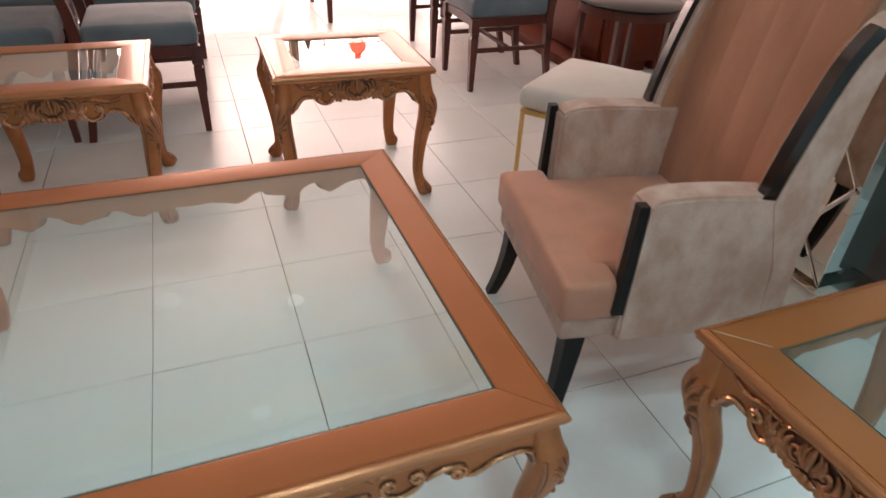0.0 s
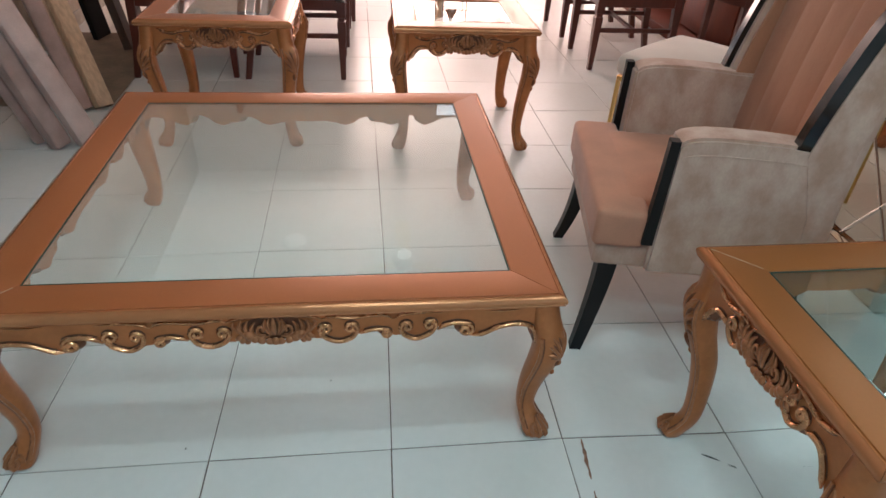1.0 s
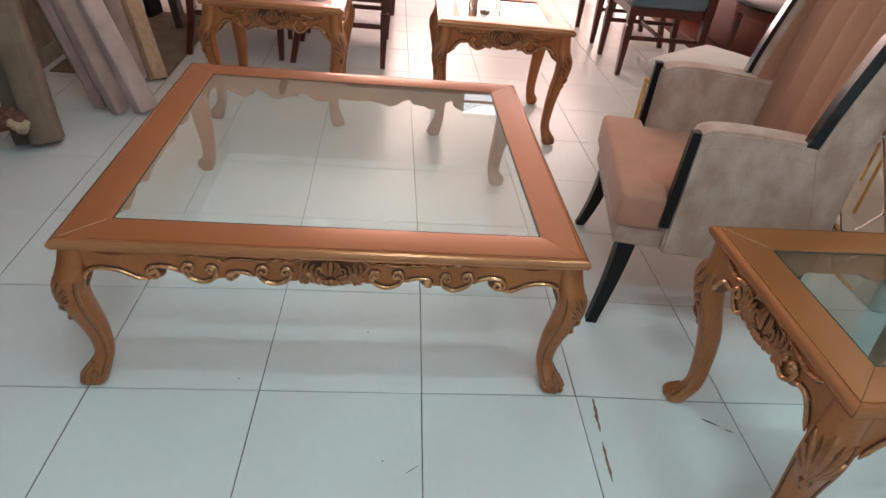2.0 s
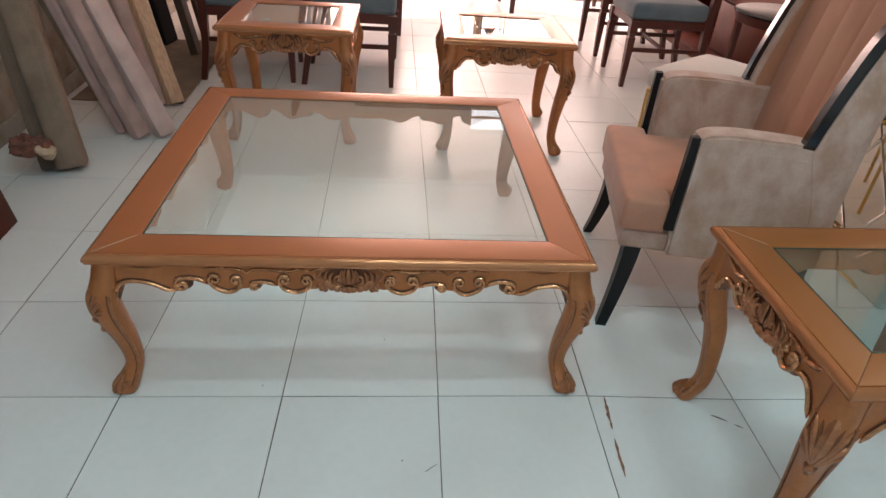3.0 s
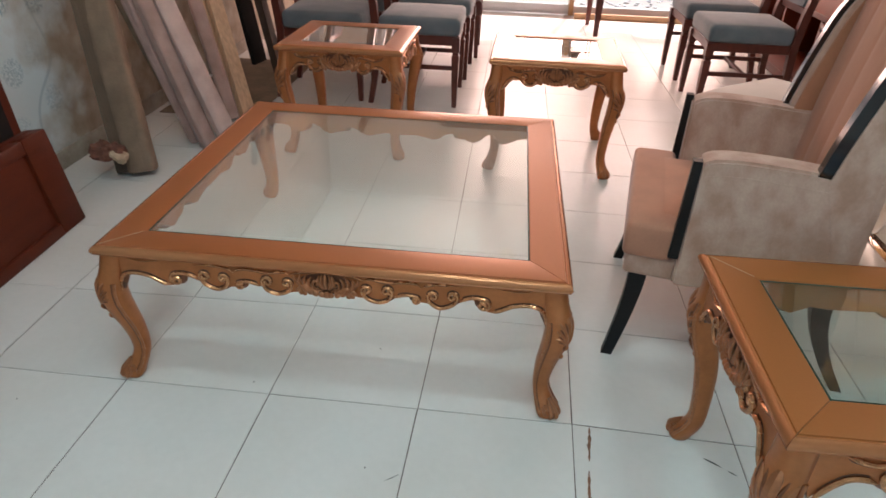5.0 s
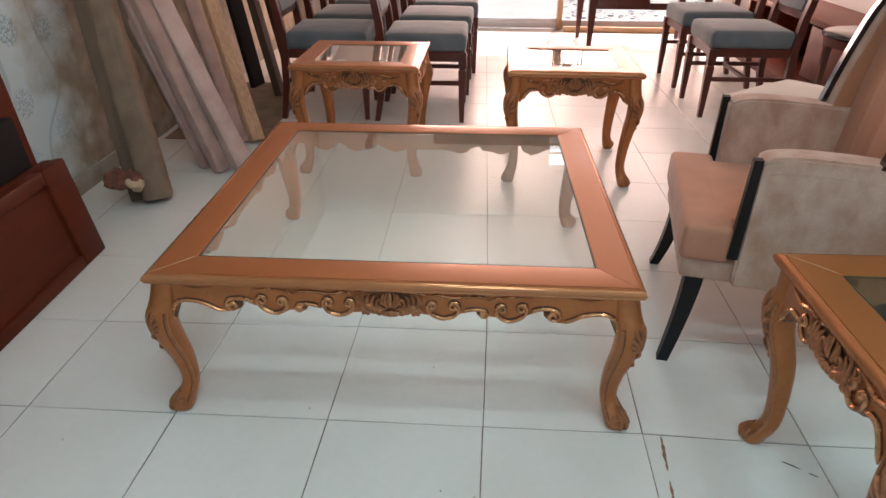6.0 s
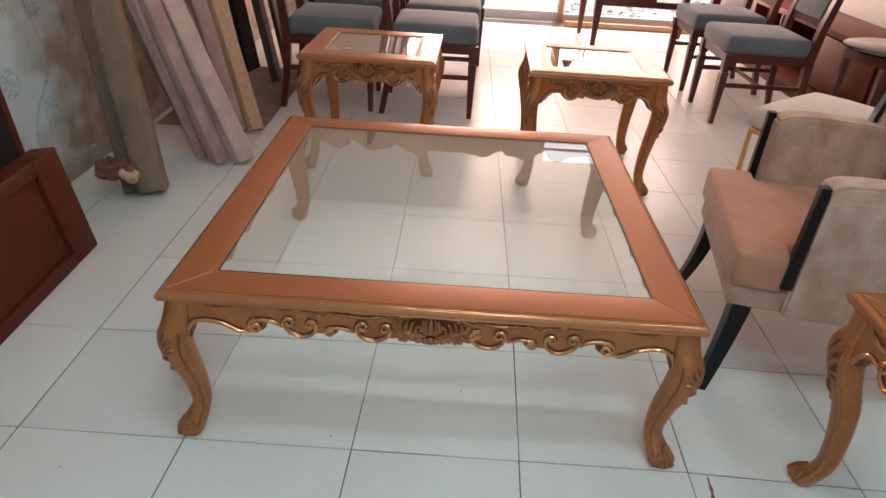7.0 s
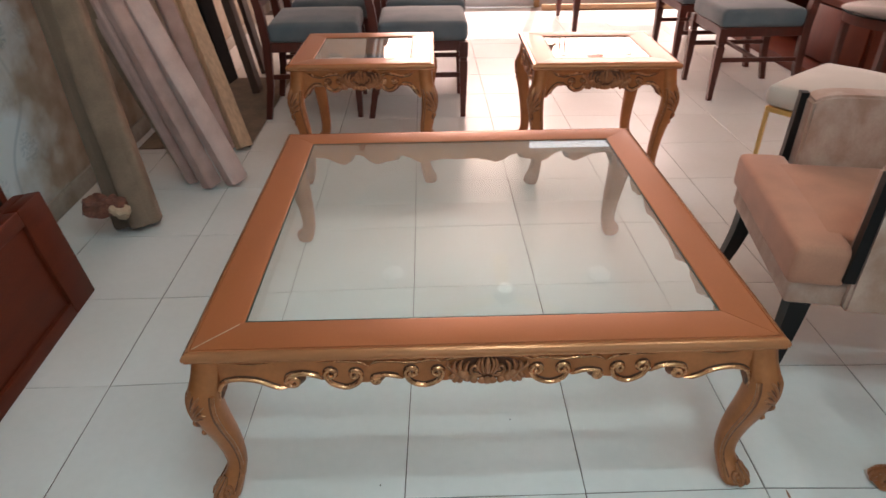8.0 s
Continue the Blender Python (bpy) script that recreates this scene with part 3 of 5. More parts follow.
def flower(s):
    """The carved middle of an apron: two coiled half-shells of nested strands round a bud, a scalloped rim below and drooping side leaves."""
    bm = bmesh.new()
    coil = ((0.24, -0.62), (0.38, -0.64), (0.46, -0.52), (0.43, -0.38), (0.345, -0.345), (0.285, -0.42), (0.31, -0.51), (0.37, -0.49))
    strands = (((0.06, -0.66), (0.12, -0.46), (0.16, -0.26), (0.10, -0.06)),
               ((0.11, -0.68), (0.21, -0.50), (0.26, -0.30), (0.21, -0.11)),
               ((0.15, -0.71), (0.40, -0.745), (0.585, -0.60), (0.60, -0.38), (0.50, -0.20)),
               ((0.27, -0.78), (0.55, -0.765), (0.715, -0.58), (0.765, -0.36), (0.68, -0.15)),
               ((0.46, -0.81), (0.70, -0.73), (0.855, -0.55), (0.93, -0.36), (0.87, -0.17)),
               ((0.66, -0.75), (0.87, -0.61), (1.00, -0.45), (1.09, -0.34), (1.07, -0.22)))
    for sgn in (1, -1):
        stroke(bm, [(sgn * u * s, v * s) for u, v in coil], 0.046 * s, lift=-0.007, steps=4)
        for n, knots in enumerate(strands):
            stroke(bm, [(sgn * u * s, v * s) for u, v in knots], (0.060 + 0.002 * n) * s, lift=-0.0066 + 0.0006 * n, steps=4)
        # scalloped rim
        for ang in (-78, -58, -39, -21, -5):
            c, q = math.cos(radians(ang)), math.sin(radians(ang))
            petal(bm, (sgn * 0.56 * c * s, (-0.60 + 0.20 * q) * s), (sgn * 0.86 * c * s, (-0.60 + 0.38 * q) * s), 0.125 * s, -0.005, 0.04 * sgn)
        # drooping side leaves
        for u0, v0, u1, v1 in ((0.70, -0.76, 0.76, -1.0), (0.78, -0.72, 0.92, -0.98), (0.84, -0.64, 1.04, -0.86)):
            petal(bm, (sgn * u0 * s, v0 * s), (sgn * u1 * s, v1 * s), 0.085 * s, -0.003, 0.10 * sgn)
    petal(bm, (0, -0.62 * s), (0, -0.02 * s), 0.075 * s, -0.009)
    petal(bm, (0, -0.76 * s), (0, -1.0 * s), 0.115 * s, -0.006)
    return bm


def recess(s):
    """The dark glazed bed under the flower's petals."""
    bm = bmesh.new()
    outline = []
    for k in range(28):
        a = 2 * math.pi * k / 28
        outline.append((1.0 * s * math.cos(a), (-0.48 + 0.40 * math.sin(a)) * s))
    add_prism(bm, outline, 0.004, lambda u, v, w: (u, -0.0016 + w, v))
    return finish(bm, "flower_bed", BROWNGLAZE)


COFFEE_EDGE = ((0.03, -0.062), (0.06, -0.060), (0.075, -0.066), (0.09, -0.066), (0.118, -0.076), (0.145, -0.067), (0.162, -0.053), (0.185, -0.046),
               (0.205, -0.049), (0.215, -0.064), (0.228, -0.066), (0.24, -0.066), (0.265, -0.077), (0.29, -0.066), (0.306, -0.05), (0.33, -0.040),
               (0.35, -0.045), (0.358, -0.066), (0.375, -0.077), (0.395, -0.07), (0.43, -0.052), (0.47, -0.047), (0.497, -0.057), (0.515, -0.082))
COFFEE_STROKES = (
    (((0.083, -0.046), (0.093, -0.064), (0.118, -0.074), (0.143, -0.065), (0.153, -0.045)), 0.0046, -0.0125, 0.0135),
    (((0.158, -0.056), (0.172, -0.049), (0.19, -0.0455), (0.21, -0.049)), 0.0040, 0, -0.010),
    (((0.236, -0.046), (0.243, -0.064), (0.265, -0.0755), (0.292, -0.064), (0.303, -0.046)), 0.0046, -0.0125, 0.0135),
    (((0.307, -0.054), (0.322, -0.042), (0.345, -0.037), (0.366, -0.040)), 0.0046, 0, -0.0165),
    (((0.377, -0.073), (0.398, -0.070), (0.43, -0.053), (0.466, -0.0475), (0.492, -0.055), (0.505, -0.075), (0.510, -0.11)), 0.0044, 0, 0),
)
COFFEE_LINES = ((((0.002, -0.0025), (0.045, -0.0035), (0.072, -0.008), (0.088, -0.0150)), 0.0024),
                (((0.088, -0.015), (0.103, -0.008), (0.14, -0.0145), (0.175, -0.010), (0.205, -0.010), (0.222, -0.022)), 0.0026),
                (((0.222, -0.022), (0.236, -0.012), (0.27, -0.007), (0.315, -0.010)), 0.0024),
                (((0.40, -0.008), (0.44, -0.011), (0.47, -0.008)), 0.0016))
SIDE_EDGE = ((0.05, -0.066), (0.070, -0.064), (0.083, -0.072), (0.108, -0.084), (0.132, -0.074), (0.147, -0.062), (0.168, -0.055), (0.19, -0.057),
             (0.210, -0.074), (0.226, -0.098), (0.235, -0.115))
SIDE_STROKES = (
    (((0.078, -0.048), (0.085, -0.068), (0.108, -0.082), (0.132, -0.071), (0.142, -0.053)), 0.0050, -0.0105, 0.0125),
    (((0.147, -0.063), (0.168, -0.056), (0.190, -0.058), (0.208, -0.073), (0.221, -0.092), (0.230, -0.112)), 0.0050, 0, 0),
)
SIDE_LINES = ((((0.003, -0.003), (0.035, -0.004), (0.058, -0.010), (0.075, -0.021)), 0.0040),
              (((0.075, -0.021), (0.100, -0.013), (0.13, -0.017), (0.16, -0.024), (0.19, -0.018), (0.212, -0.008)), 0.0042))


def apron_meshes(name, half, edge, strokes, lines, blossom, stretch):
    """The board, its beads and dark grooves one by one, and its flower, for an apron whose half length is given; stretch moves the pattern out."""
    edge = [(u * stretch if u > 0.07 else u, v) for u, v in edge]
    half_edge = [e for e in edge if e[0] < half]
    outline = [(-half, 0.0)] + [(-u, v) for u, v in half_edge[::-1]] + [(0.0, half_edge[0][1] - 0.001)] + list(half_edge) + [(half, 0.0)]
    bm = bmesh.new()
    add_prism(bm, outline, 0.040, lambda u, v, w: (u, w, v))
    board = finish(bm, "apron", GOLD, 0.5)
    beads, darks, washes, wide = [], [], [], 2.1 if name == "side_table" else 2.0
    for sgn in (1, -1):
        for knots, r, a, b in strokes:
            pts = [(sgn * u * stretch, v) for u, v in knots]
            bm = bmesh.new()
            stroke(bm, pts, r * 1.12, sgn * a, sgn * b)
            beads.append(finish(bm, "scroll", BRONZE_LIT))
            bm = bmesh.new()
            stroke(bm, [(u, v + 0.0026) for u, v in pts], r * wide, sgn * a, sgn * b, lift=r * wide - 0.0020)
            darks.append(finish(bm, "groove", GLAZE))
            bm = bmesh.new()
            stroke(bm, [(u, v + 0.0030) for u, v in pts], r * wide * 1.5, sgn * a, sgn * b, lift=r * wide * 1.5 - 0.0009)
            washes.append(finish(bm, "glaze_margin", WASH))
        for knots, r in lines:
            pts = [(sgn * u * stretch, v) for u, v in knots]
            bm = bmesh.new()
            stroke(bm, pts, r, lift=-0.0026)
            beads.append(finish(bm, "scroll", BRONZE_LIT))
            bm = bmesh.new()
            stroke(bm, [(u, v - r * 1.0) for u, v in pts], r * 1.45, lift=r * 0.85)
            darks.append(finish(bm, "groove", GLAZE))
            bm = bmesh.new()
            stroke(bm, [(u, v - r * 1.6) for u, v in pts], r * 2.2, lift=r * 2.2 - 0.0009)
            washes.append(finish(bm, "glaze_margin", WASH))
    return board, beads, darks, washes, finish(flower(blossom), "flower", RELIEF), recess(blossom)


def leg_mesh(rows):
    """An S-curved leg that bows out towards (-x, -y); rows: height, inset of its middle from the top's corner, half width."""
    rr = smooth_line([(z, c, w) for z, c, w in rows], 5)
    rings = []
    for z, c, w in rr:
        ring = []
        for k in range(16):
            a = 2 * math.pi * k / 16
            ca, sa = math.cos(a), math.sin(a)
            e = (abs(ca) ** 3.2 + abs(sa) ** 3.2) ** (-1 / 3.2)
            ring.append((c + w * e * ca, c + w * e * sa, z))
        rings.append(ring)
    bm = bmesh.new()
    add_rings(bm, rings)
    return finish(bm, "leg", GOLD, 0.8)


def leg_carving(rows, knee, foot, big=1.0):
    """Leaves on the knee and the toe, and a bead down each side."""
    rr = smooth_line([(z, c, w) for z, c, w in rows], 5)

    def at(z):
        for a, b in zip(rr, rr[1:]):
            if (a[0] - z) * (b[0] - z) <= 0:
                f = (z - a[0]) / (b[0] - a[0] + 1e-9)
                return a[1] + (b[1] - a[1]) * f, a[2] + (b[2] - a[2]) * f
        return rr[-1][1], rr[-1][2]

    def on(z, a, out=0.0):
        c, w = at(z)
        ca, sa = math.cos(a), math.sin(a)
        e = (abs(ca) ** 3.2 + abs(sa) ** 3.2) ** (-1 / 3.2)
        return (c + (w * e + out) * ca, c + (w * e + out) * sa, z)

    bm, dark = bmesh.new(), bmesh.new()
    mid, root = radians(225), knee - 0.062 * big

    def finger(to, lean, length, r, out):
        """A carved finger of the fan that rises from the bud and curls outwards at its tip."""
        pts = []
        for i in range(9):
            f = i / 8
            th = radians(lean) * (0.75 + 0.55 * f * f)
            c, w = at(min(rows[0][0], root + length * f))
            pts.append(on(root + 0.010 + length * f * math.cos(th), mid + length * f * math.sin(th) / (w * 1.25), out))
        add_tube(to, pts, [r * k for k in (0.35, 0.55, 0.72, 0.86, 0.98, 1.06, 1.08, 0.92, 0.35)], 6)

    finger(bm, 0, 0.122 * big, 0.0105 * big, -0.0050)
    for lean, length in ((17, 0.108), (30, 0.088), (45, 0.064)):
        for sgn in (1, -1):
            finger(bm, sgn * lean, length * big, 0.0056 * big, 0.0)
    for lean, length in ((9, 0.110), (23.5, 0.094), (37, 0.074), (53, 0.050)):
        for sgn in (1, -1):
            finger(dark, sgn * lean, length * big, 0.0046 * big, -0.0022)
    # the bud and the drop under it
    add_tube(bm, [on(root + 0.014 - 0.030 * big * i / 6, mid, 0.0) for i in range(7)], [big * r for r in (0.003, 0.0075, 0.0092, 0.0088, 0.0072, 0.005, 0.0015)], 8)
    add_tube(bm, [on(root - 0.022 - 0.016 * i / 4, mid, 0.0006) for i in range(5)], [0.0012, 0.0042, 0.0050, 0.0040, 0.001], 7)
    add_tube(dark, [on(root + 0.016 - 0.036 * big * i / 6, mid, -0.0034) for i in range(7)], [big * r for r in (0.004, 0.0098, 0.0115, 0.011, 0.0095, 0.0075, 0.003)], 8)
    for da in (0, 32, -32):
        pts = [on(foot + 0.055 - 0.048 * i / 5, mid + radians(da) * (0.4 + 0.6 * i / 5), 0.001) for i in range(6)]
        add_tube(bm, pts, [0.002, 0.0045, 0.006, 0.0068, 0.0066, 0.004], 6)
    top = rows[0][0] - 0.075
    for a in (radians(308), radians(142)):
        pts = [on(top - (top - 0.02) * i / 14, a, 0.0) for i in range(15)]
        add_tube(bm, pts, 0.0044, 6)
    # the scroll at each side of the toe
    for a in (radians(262), radians(188)):
        pts = []
        for i in range(15):
            w, rad = 2 * math.pi * 1.4 * i / 14, 0.0155 * (1 - 0.75 * i / 14)
            pts.append(on(foot + 0.026 + rad * math.sin(w), a + rad * math.cos(w) / 0.030, 0.001))
        add_tube(bm, pts, 0.0040, 6)
    for a in (radians(300), radians(150)):
        add_tube(dark, [on(top - (top - 0.03) * i / 14, a, 0.0002) for i in range(15)], 0.0026, 5)
    for da in (-16, 16):
        add_tube(dark, [on(foot + 0.055 - 0.045 * i / 5, mid + radians(da) * (0.4 + 0.6 * i / 5), -0.0002) for i in range(6)], 0.0032, 5)
    return finish(bm, "leaf_carving", RELIEF), finish(dark, "groove", WASH)


def rail_mesh(length, width, slab, mat):
    """One mitred rail of a table's top, along +x, its outer edge at y = 0, its top at z = 0."""
    prof = [(0.013, -slab), (0.013, -0.0012), (0.0145, -0.0008),
            (0.0155, -0.0024), (0.0170, -0.0024), (0.0180, -0.0002), (0.026, 0.0), (width - 0.004, 0.0), (width - 0.001, -0.0015), (width, -0.004), (width, -0.012), (0.062, -0.012), (0.062, -slab)]
    gap = 0.0008
    bm = bmesh.new()
    add_rings(bm, [[(v + gap, v, z) for v, z in prof], [(length - v - gap, v, z) for v, z in prof]])
    return finish(bm, "rail", mat, 0.5)


def edge_mesh(length, slab):
    """The rounded moulding along a rail's outer edge: a bullnose over a small bead."""
    prof = [(0.0129, -slab + 0.0002), (0.006, -slab + 0.0004), (0.003, -slab + 0.003), (0.0042, -slab + 0.006), (0.0012, -slab + 0.0075), (0.0, -0.0125), (0.0012, -0.0085),
            (0.0042, -0.0045), (0.0088, -0.0018), (0.0129, -0.0012)]
    gap = 0.0006
    bm = bmesh.new()
    add_rings(bm, [[(v + gap, v, z) for v, z in prof], [(length - v - gap, v, z) for v, z in prof]])
    return finish(bm, "edge_moulding", EDGE_GLINT, 0.5)


def carved_table(name, label, width, depth, height, rail, legs, knee, edge, strokes, lines, blossom, m, stretch=1.0, group="", glass=None, top=COPPER, open_mitre=0, fan=0.92):
    t = thing(name, label, "table", m, group)
    slab = 0.026
    x0, y0 = -width / 2, -depth / 2
    corners = ((x0, y0, 0, width), (x0 + width, y0, 90, depth), (x0 + width, y0 + depth, 180, width), (x0, y0 + depth, 270, depth))
    meshes = {}
    leg, (carving, grooves) = leg_mesh(legs), leg_carving(legs, knee, 0.0, fan)
    inset = legs[0][1] - legs[0][2] + 0.006
    for x, y, rz, length in corners:
        if length not in meshes:
            half = length / 2 - legs[0][1]
            meshes[length] = (rail_mesh(length, rail, slab, top), edge_mesh(length, slab), *apron_meshes(name, half, edge, strokes, lines, blossom,
                              stretch if length == width else stretch * (length / 2 - legs[0][1]) / (width / 2 - legs[0][1])))
        rmesh, emesh, board, beads, darks, washes, blos, bed = meshes[length]
        bar = part("rail", rmesh, top, t, "", pose(x, y, height, 0, 0, rz))
        part("edge_moulding", emesh, EDGE_GLINT, bar, "rounded edge, coloured lighter for its highlight")
        mid = Matrix.Rotation(radians(rz), 4, "Z") @ Vector((length / 2, inset, 0))
        a = part("apron", board, GOLD, t, "", pose(x + mid.x, y + mid.y, height - slab, 0, 0, rz))
        for me in beads:
            part("scroll", me, BRONZE_LIT, a, "carved bronze scroll, coloured paler as if catching light")
        for me in darks:
            part("groove", me, GLAZE, a, "dark brown glazed groove")
        for me in washes:
            part("glaze_margin", me, WASH, a, "wiped brown glaze beside the scroll")
        part("flower", blos, RELIEF, a, "bronze-glazed carved flower")
        part("flower_bed", bed, BROWNGLAZE, a, "dark brown glazed bed of the flower")
        g = part("leg", leg, GOLD, t, "", pose(x, y, 0, 0, 0, rz))
        part("leaf_carving", carving, RELIEF, g, "bronze-glazed carved leaves")
        part("groove", grooves, WASH, g, "red brown glazed grooves")
    r = rail - 0.004
    pane = part("glass_pane", box(x0 + r, x0 + width - r, y0 + r, y0 + depth - r, height - 0.011, height - 0.004, 0.0008, 1), glass or GLASS, t, "clear glass pane with greenish edge")
    pane.visible_shadow = False
    # the mitre that has opened a little and shows raw wood
    x, y, rz, length = corners[open_mitre]
    bm = bmesh.new()
    add_rings(bm, [[(v - 0.0009, v + 0.0009, 0.0003), (v + 0.0009, v - 0.0009, 0.0003), (v + 0.0009, v - 0.0009, -0.006), (v - 0.0009, v + 0.0009, -0.006)] for v in (0.019, 0.05, rail - 0.008)])
    part("mitre_gap", bm, PAPER_PALE, t, "pale raw wood in the open mitre joint", pose(x, y, height, 0, 0, rz))
    r, e, z = rail + 0.0006, 0.0028, height - 0.0105
    xa, xb, ya, yb = x0 + r, x0 + width - r, y0 + r, y0 + depth - r
    for q in ((xa, xb, ya, ya + e), (xa, xb, yb - e, yb), (xa, xa + e, ya + e, yb - e), (xb - e, xb, ya + e, yb - e)):
        part("glass_edge", box(*q, height - 0.0036, height - 0.0022), GLASSEDGE, pane, "dark green seam round the glass")
    return t


COFFEE_LEGS = ((0.387, 0.038, 0.028), (0.345, 0.031, 0.030), (0.305, 0.021, 0.032), (0.26, 0.020, 0.0315), (0.21, 0.027, 0.0285), (0.16, 0.036, 0.0245),
               (0.11, 0.041, 0.021), (0.075, 0.040, 0.0205), (0.048, 0.032, 0.0235), (0.026, 0.021, 0.0285), (0.009, 0.017, 0.0275), (0.0, 0.018, 0.022))
SIDE_LEGS = ((0.494, 0.040, 0.028), (0.44, 0.035, 0.029), (0.385, 0.024, 0.031), (0.33, 0.026, 0.0295), (0.26, 0.036, 0.026), (0.19, 0.044, 0.0225),
             (0.12, 0.048, 0.020), (0.08, 0.047, 0.0195), (0.05, 0.040, 0.022), (0.026, 0.030, 0.0265), (0.009, 0.027, 0.025), (0.0, 0.028, 0.020))

carved_table("coffee_table", "carved antique-gold coffee table with copper-brown glass-inset top", 1.158, 1.130, 0.413, 0.100, COFFEE_LEGS, 0.278,
             COFFEE_EDGE, COFFEE_STROKES, COFFEE_LINES, 0.071, pose(0.574, 0.577, 0), 1.04, fan=0.70)
SIDE_ARGS = (0.582, 0.55, 0.520, 0.098, SIDE_LEGS, 0.365, SIDE_EDGE, SIDE_STROKES, SIDE_LINES, 0.080)
first = carved_table("side_table", "carved antique-gold side table with copper-brown glass-inset top", *SIDE_ARGS, pose(0.213, 1.850, 0, 0, 0, -0.8), group="side tables")
copy_thing(first, pose(1.178, 1.806, 0, 0, 0, -1.5))
NEAR_LEGS = tuple((z * 0.482 / 0.494, c + 0.025 * min(1.0, (0.494 - z) / 0.24), w) for z, c, w in SIDE_LEGS)
carved_table("side_table", "carved antique-gold side table with copper-brown glass-inset top near the armchair", 0.620, 0.540, 0.508, 0.098, NEAR_LEGS, 0.352,
             SIDE_EDGE, SIDE_STROKES, SIDE_LINES, 0.080, pose(1.726, -0.214, 0, 0, 0, 0.6), group="side tables", glass=GREENGLASS, top=COPPER_COOL_LIT, open_mitre=3, fan=1.10)


# ---- armchair ----
def armchair(m):
    """A wing chair that faces -x; its front legs stand at x = 0."""
    t = thing("armchair", "beige velvet wing armchair with black wooden legs and trim", "armchair", m)

    def padded(name, pts, y, depth, mat, soft, sgn, label=""):
        bm = bmesh.new()
        add_prism(bm, pts, depth, lambda u, v, w: (u, sgn * (y + w), v))
        bmesh.ops.recalc_face_normals(bm, faces=bm.faces[:])
        bmesh.ops.bevel(bm, geom=[e for e in bm.edges if e.calc_face_angle(0) > 0.9], offset=soft, segments=4, affect="EDGES", clamp_overlap=True)
        return part(name, bm, mat, t, label)

    part("seat_base", cushion(0.0, 0.50, -0.268, 0.268, 0.268, 0.335, 0.012, 0.0), VELVET, t)
    part("seat_front", cushion(-0.012, 0.118, -0.280, 0.280, 0.330, 0.434, 0.017, 0.006), VELVET_SEAT, t, "peach-beige velvet seat front")
    part("seat_cushion", cushion(0.06, 0.50, -0.214, 0.214, 0.328, 0.437, 0.022, 0.010), VELVET_SEAT, t, "peach-beige velvet seat cushion")
    for sgn in (-1, 1):
        # arm: a padded wall from the post to the back, rounded on top
        outline = smooth_line([(0.128, 0.616, 0), (0.155, 0.632, 0), (0.22, 0.639, 0), (0.34, 0.636, 0), (0.42, 0.630, 0)], 4)
        padded("arm", [(0.128, 0.270), (0.128, 0.60)] + [(p.x, p.y) for p in outline] + [(0.52, 0.630), (0.53, 0.270)], 0.212, 0.077, VELVET, 0.017, sgn)
        seam = [(p.x, sgn * 0.2890, p.y - 0.040) for p in outline]
        part("seam", tube(seam, 0.0014, 6), VELVET, t)
        # black post before the arm
        bm = bmesh.new()
        add_rings(bm, [[(0.110 - 0.006 * f, sgn * 0.266, z), (0.132 - 0.002 * f, sgn * 0.266, z), (0.132 - 0.002 * f, sgn * 0.2905, z), (0.110 - 0.006 * f, sgn * 0.2905, z)]
                       for f, z in ((1.0, 0.352), (0.6, 0.45), (0.2, 0.55), (0.0, 0.626))])
        bmesh.ops.bevel(bm, geom=[e for e in bm.edges if e.calc_face_angle(0) > 0.9], offset=0.003, segments=1, affect="EDGES", clamp_overlap=True)
        part("arm_post", bm, BLACKWOOD, t, "black wooden arm post")
        # wing: a padded side that rises with the back, black strip on its front edge
        edge = [(p.x, p.y) for p in smooth_line([(0.395, 0.612, 0), (0.412, 0.70, 0), (0.436, 0.80, 0), (0.466, 0.90, 0), (0.505, 0.968, 0), (0.54, 0.995, 0)], 5)]
        padded("wing", edge + [(0.575, 1.05), (0.565, 0.95), (0.545, 0.84), (0.528, 0.72), (0.525, 0.60), (0.535, 0.45), (0.55, 0.270), (0.47, 0.270), (0.45, 0.45)],
               0.226, 0.065, VELVET, 0.014, sgn)
        # its tan inner side
        lining = [(x + 0.010, z) for x, z in edge] + [(0.56, 1.03), (0.53, 0.84), (0.515, 0.72), (0.505, 0.45), (0.46, 0.44)]
        padded("wing_lining", lining, 0.2205, 0.010, VELVET_BACK, 0.004, sgn, "tan velvet lining of the wing")
        strip = edge[:-5]
        k = len(strip)
        rings = []
        for i, (x, z) in enumerate(strip):
            w = 0.0155 if 0 < i < k - 1 else 0.011
            x -= 0.004
            rings.append([(x - 0.010, sgn * 0.273 - w, z + 0.004), (x + 0.016, sgn * 0.273 - w, z - 0.006), (x + 0.016, sgn * 0.273 + w, z - 0.006), (x - 0.010, sgn * 0.273 + w, z + 0.004)])
        bm = bmesh.new()
        add_rings(bm, rings)
        bmesh.ops.bevel(bm, geom=[e for e in bm.edges if e.calc_face_angle(0) > 0.9], offset=0.003, segments=2, affect="EDGES", clamp_overlap=True)
        part("wing_trim", bm, BLACKGLOSS, t, "black wooden wing trim")
    # back with upright channels
    n = 4
    for k in range(n):
        ya, yb = -0.228 + 0.456 * k / n, -0.228 + 0.456 * (k + 1) / n
        rings = []
        for i in range(11):
            f = i / 10
            z, x = 0.40 + 0.68 * f, 0.442 + 0.030 * f + 0.052 * f * f
            ring = []
            for j in range(9):
                g = j / 8
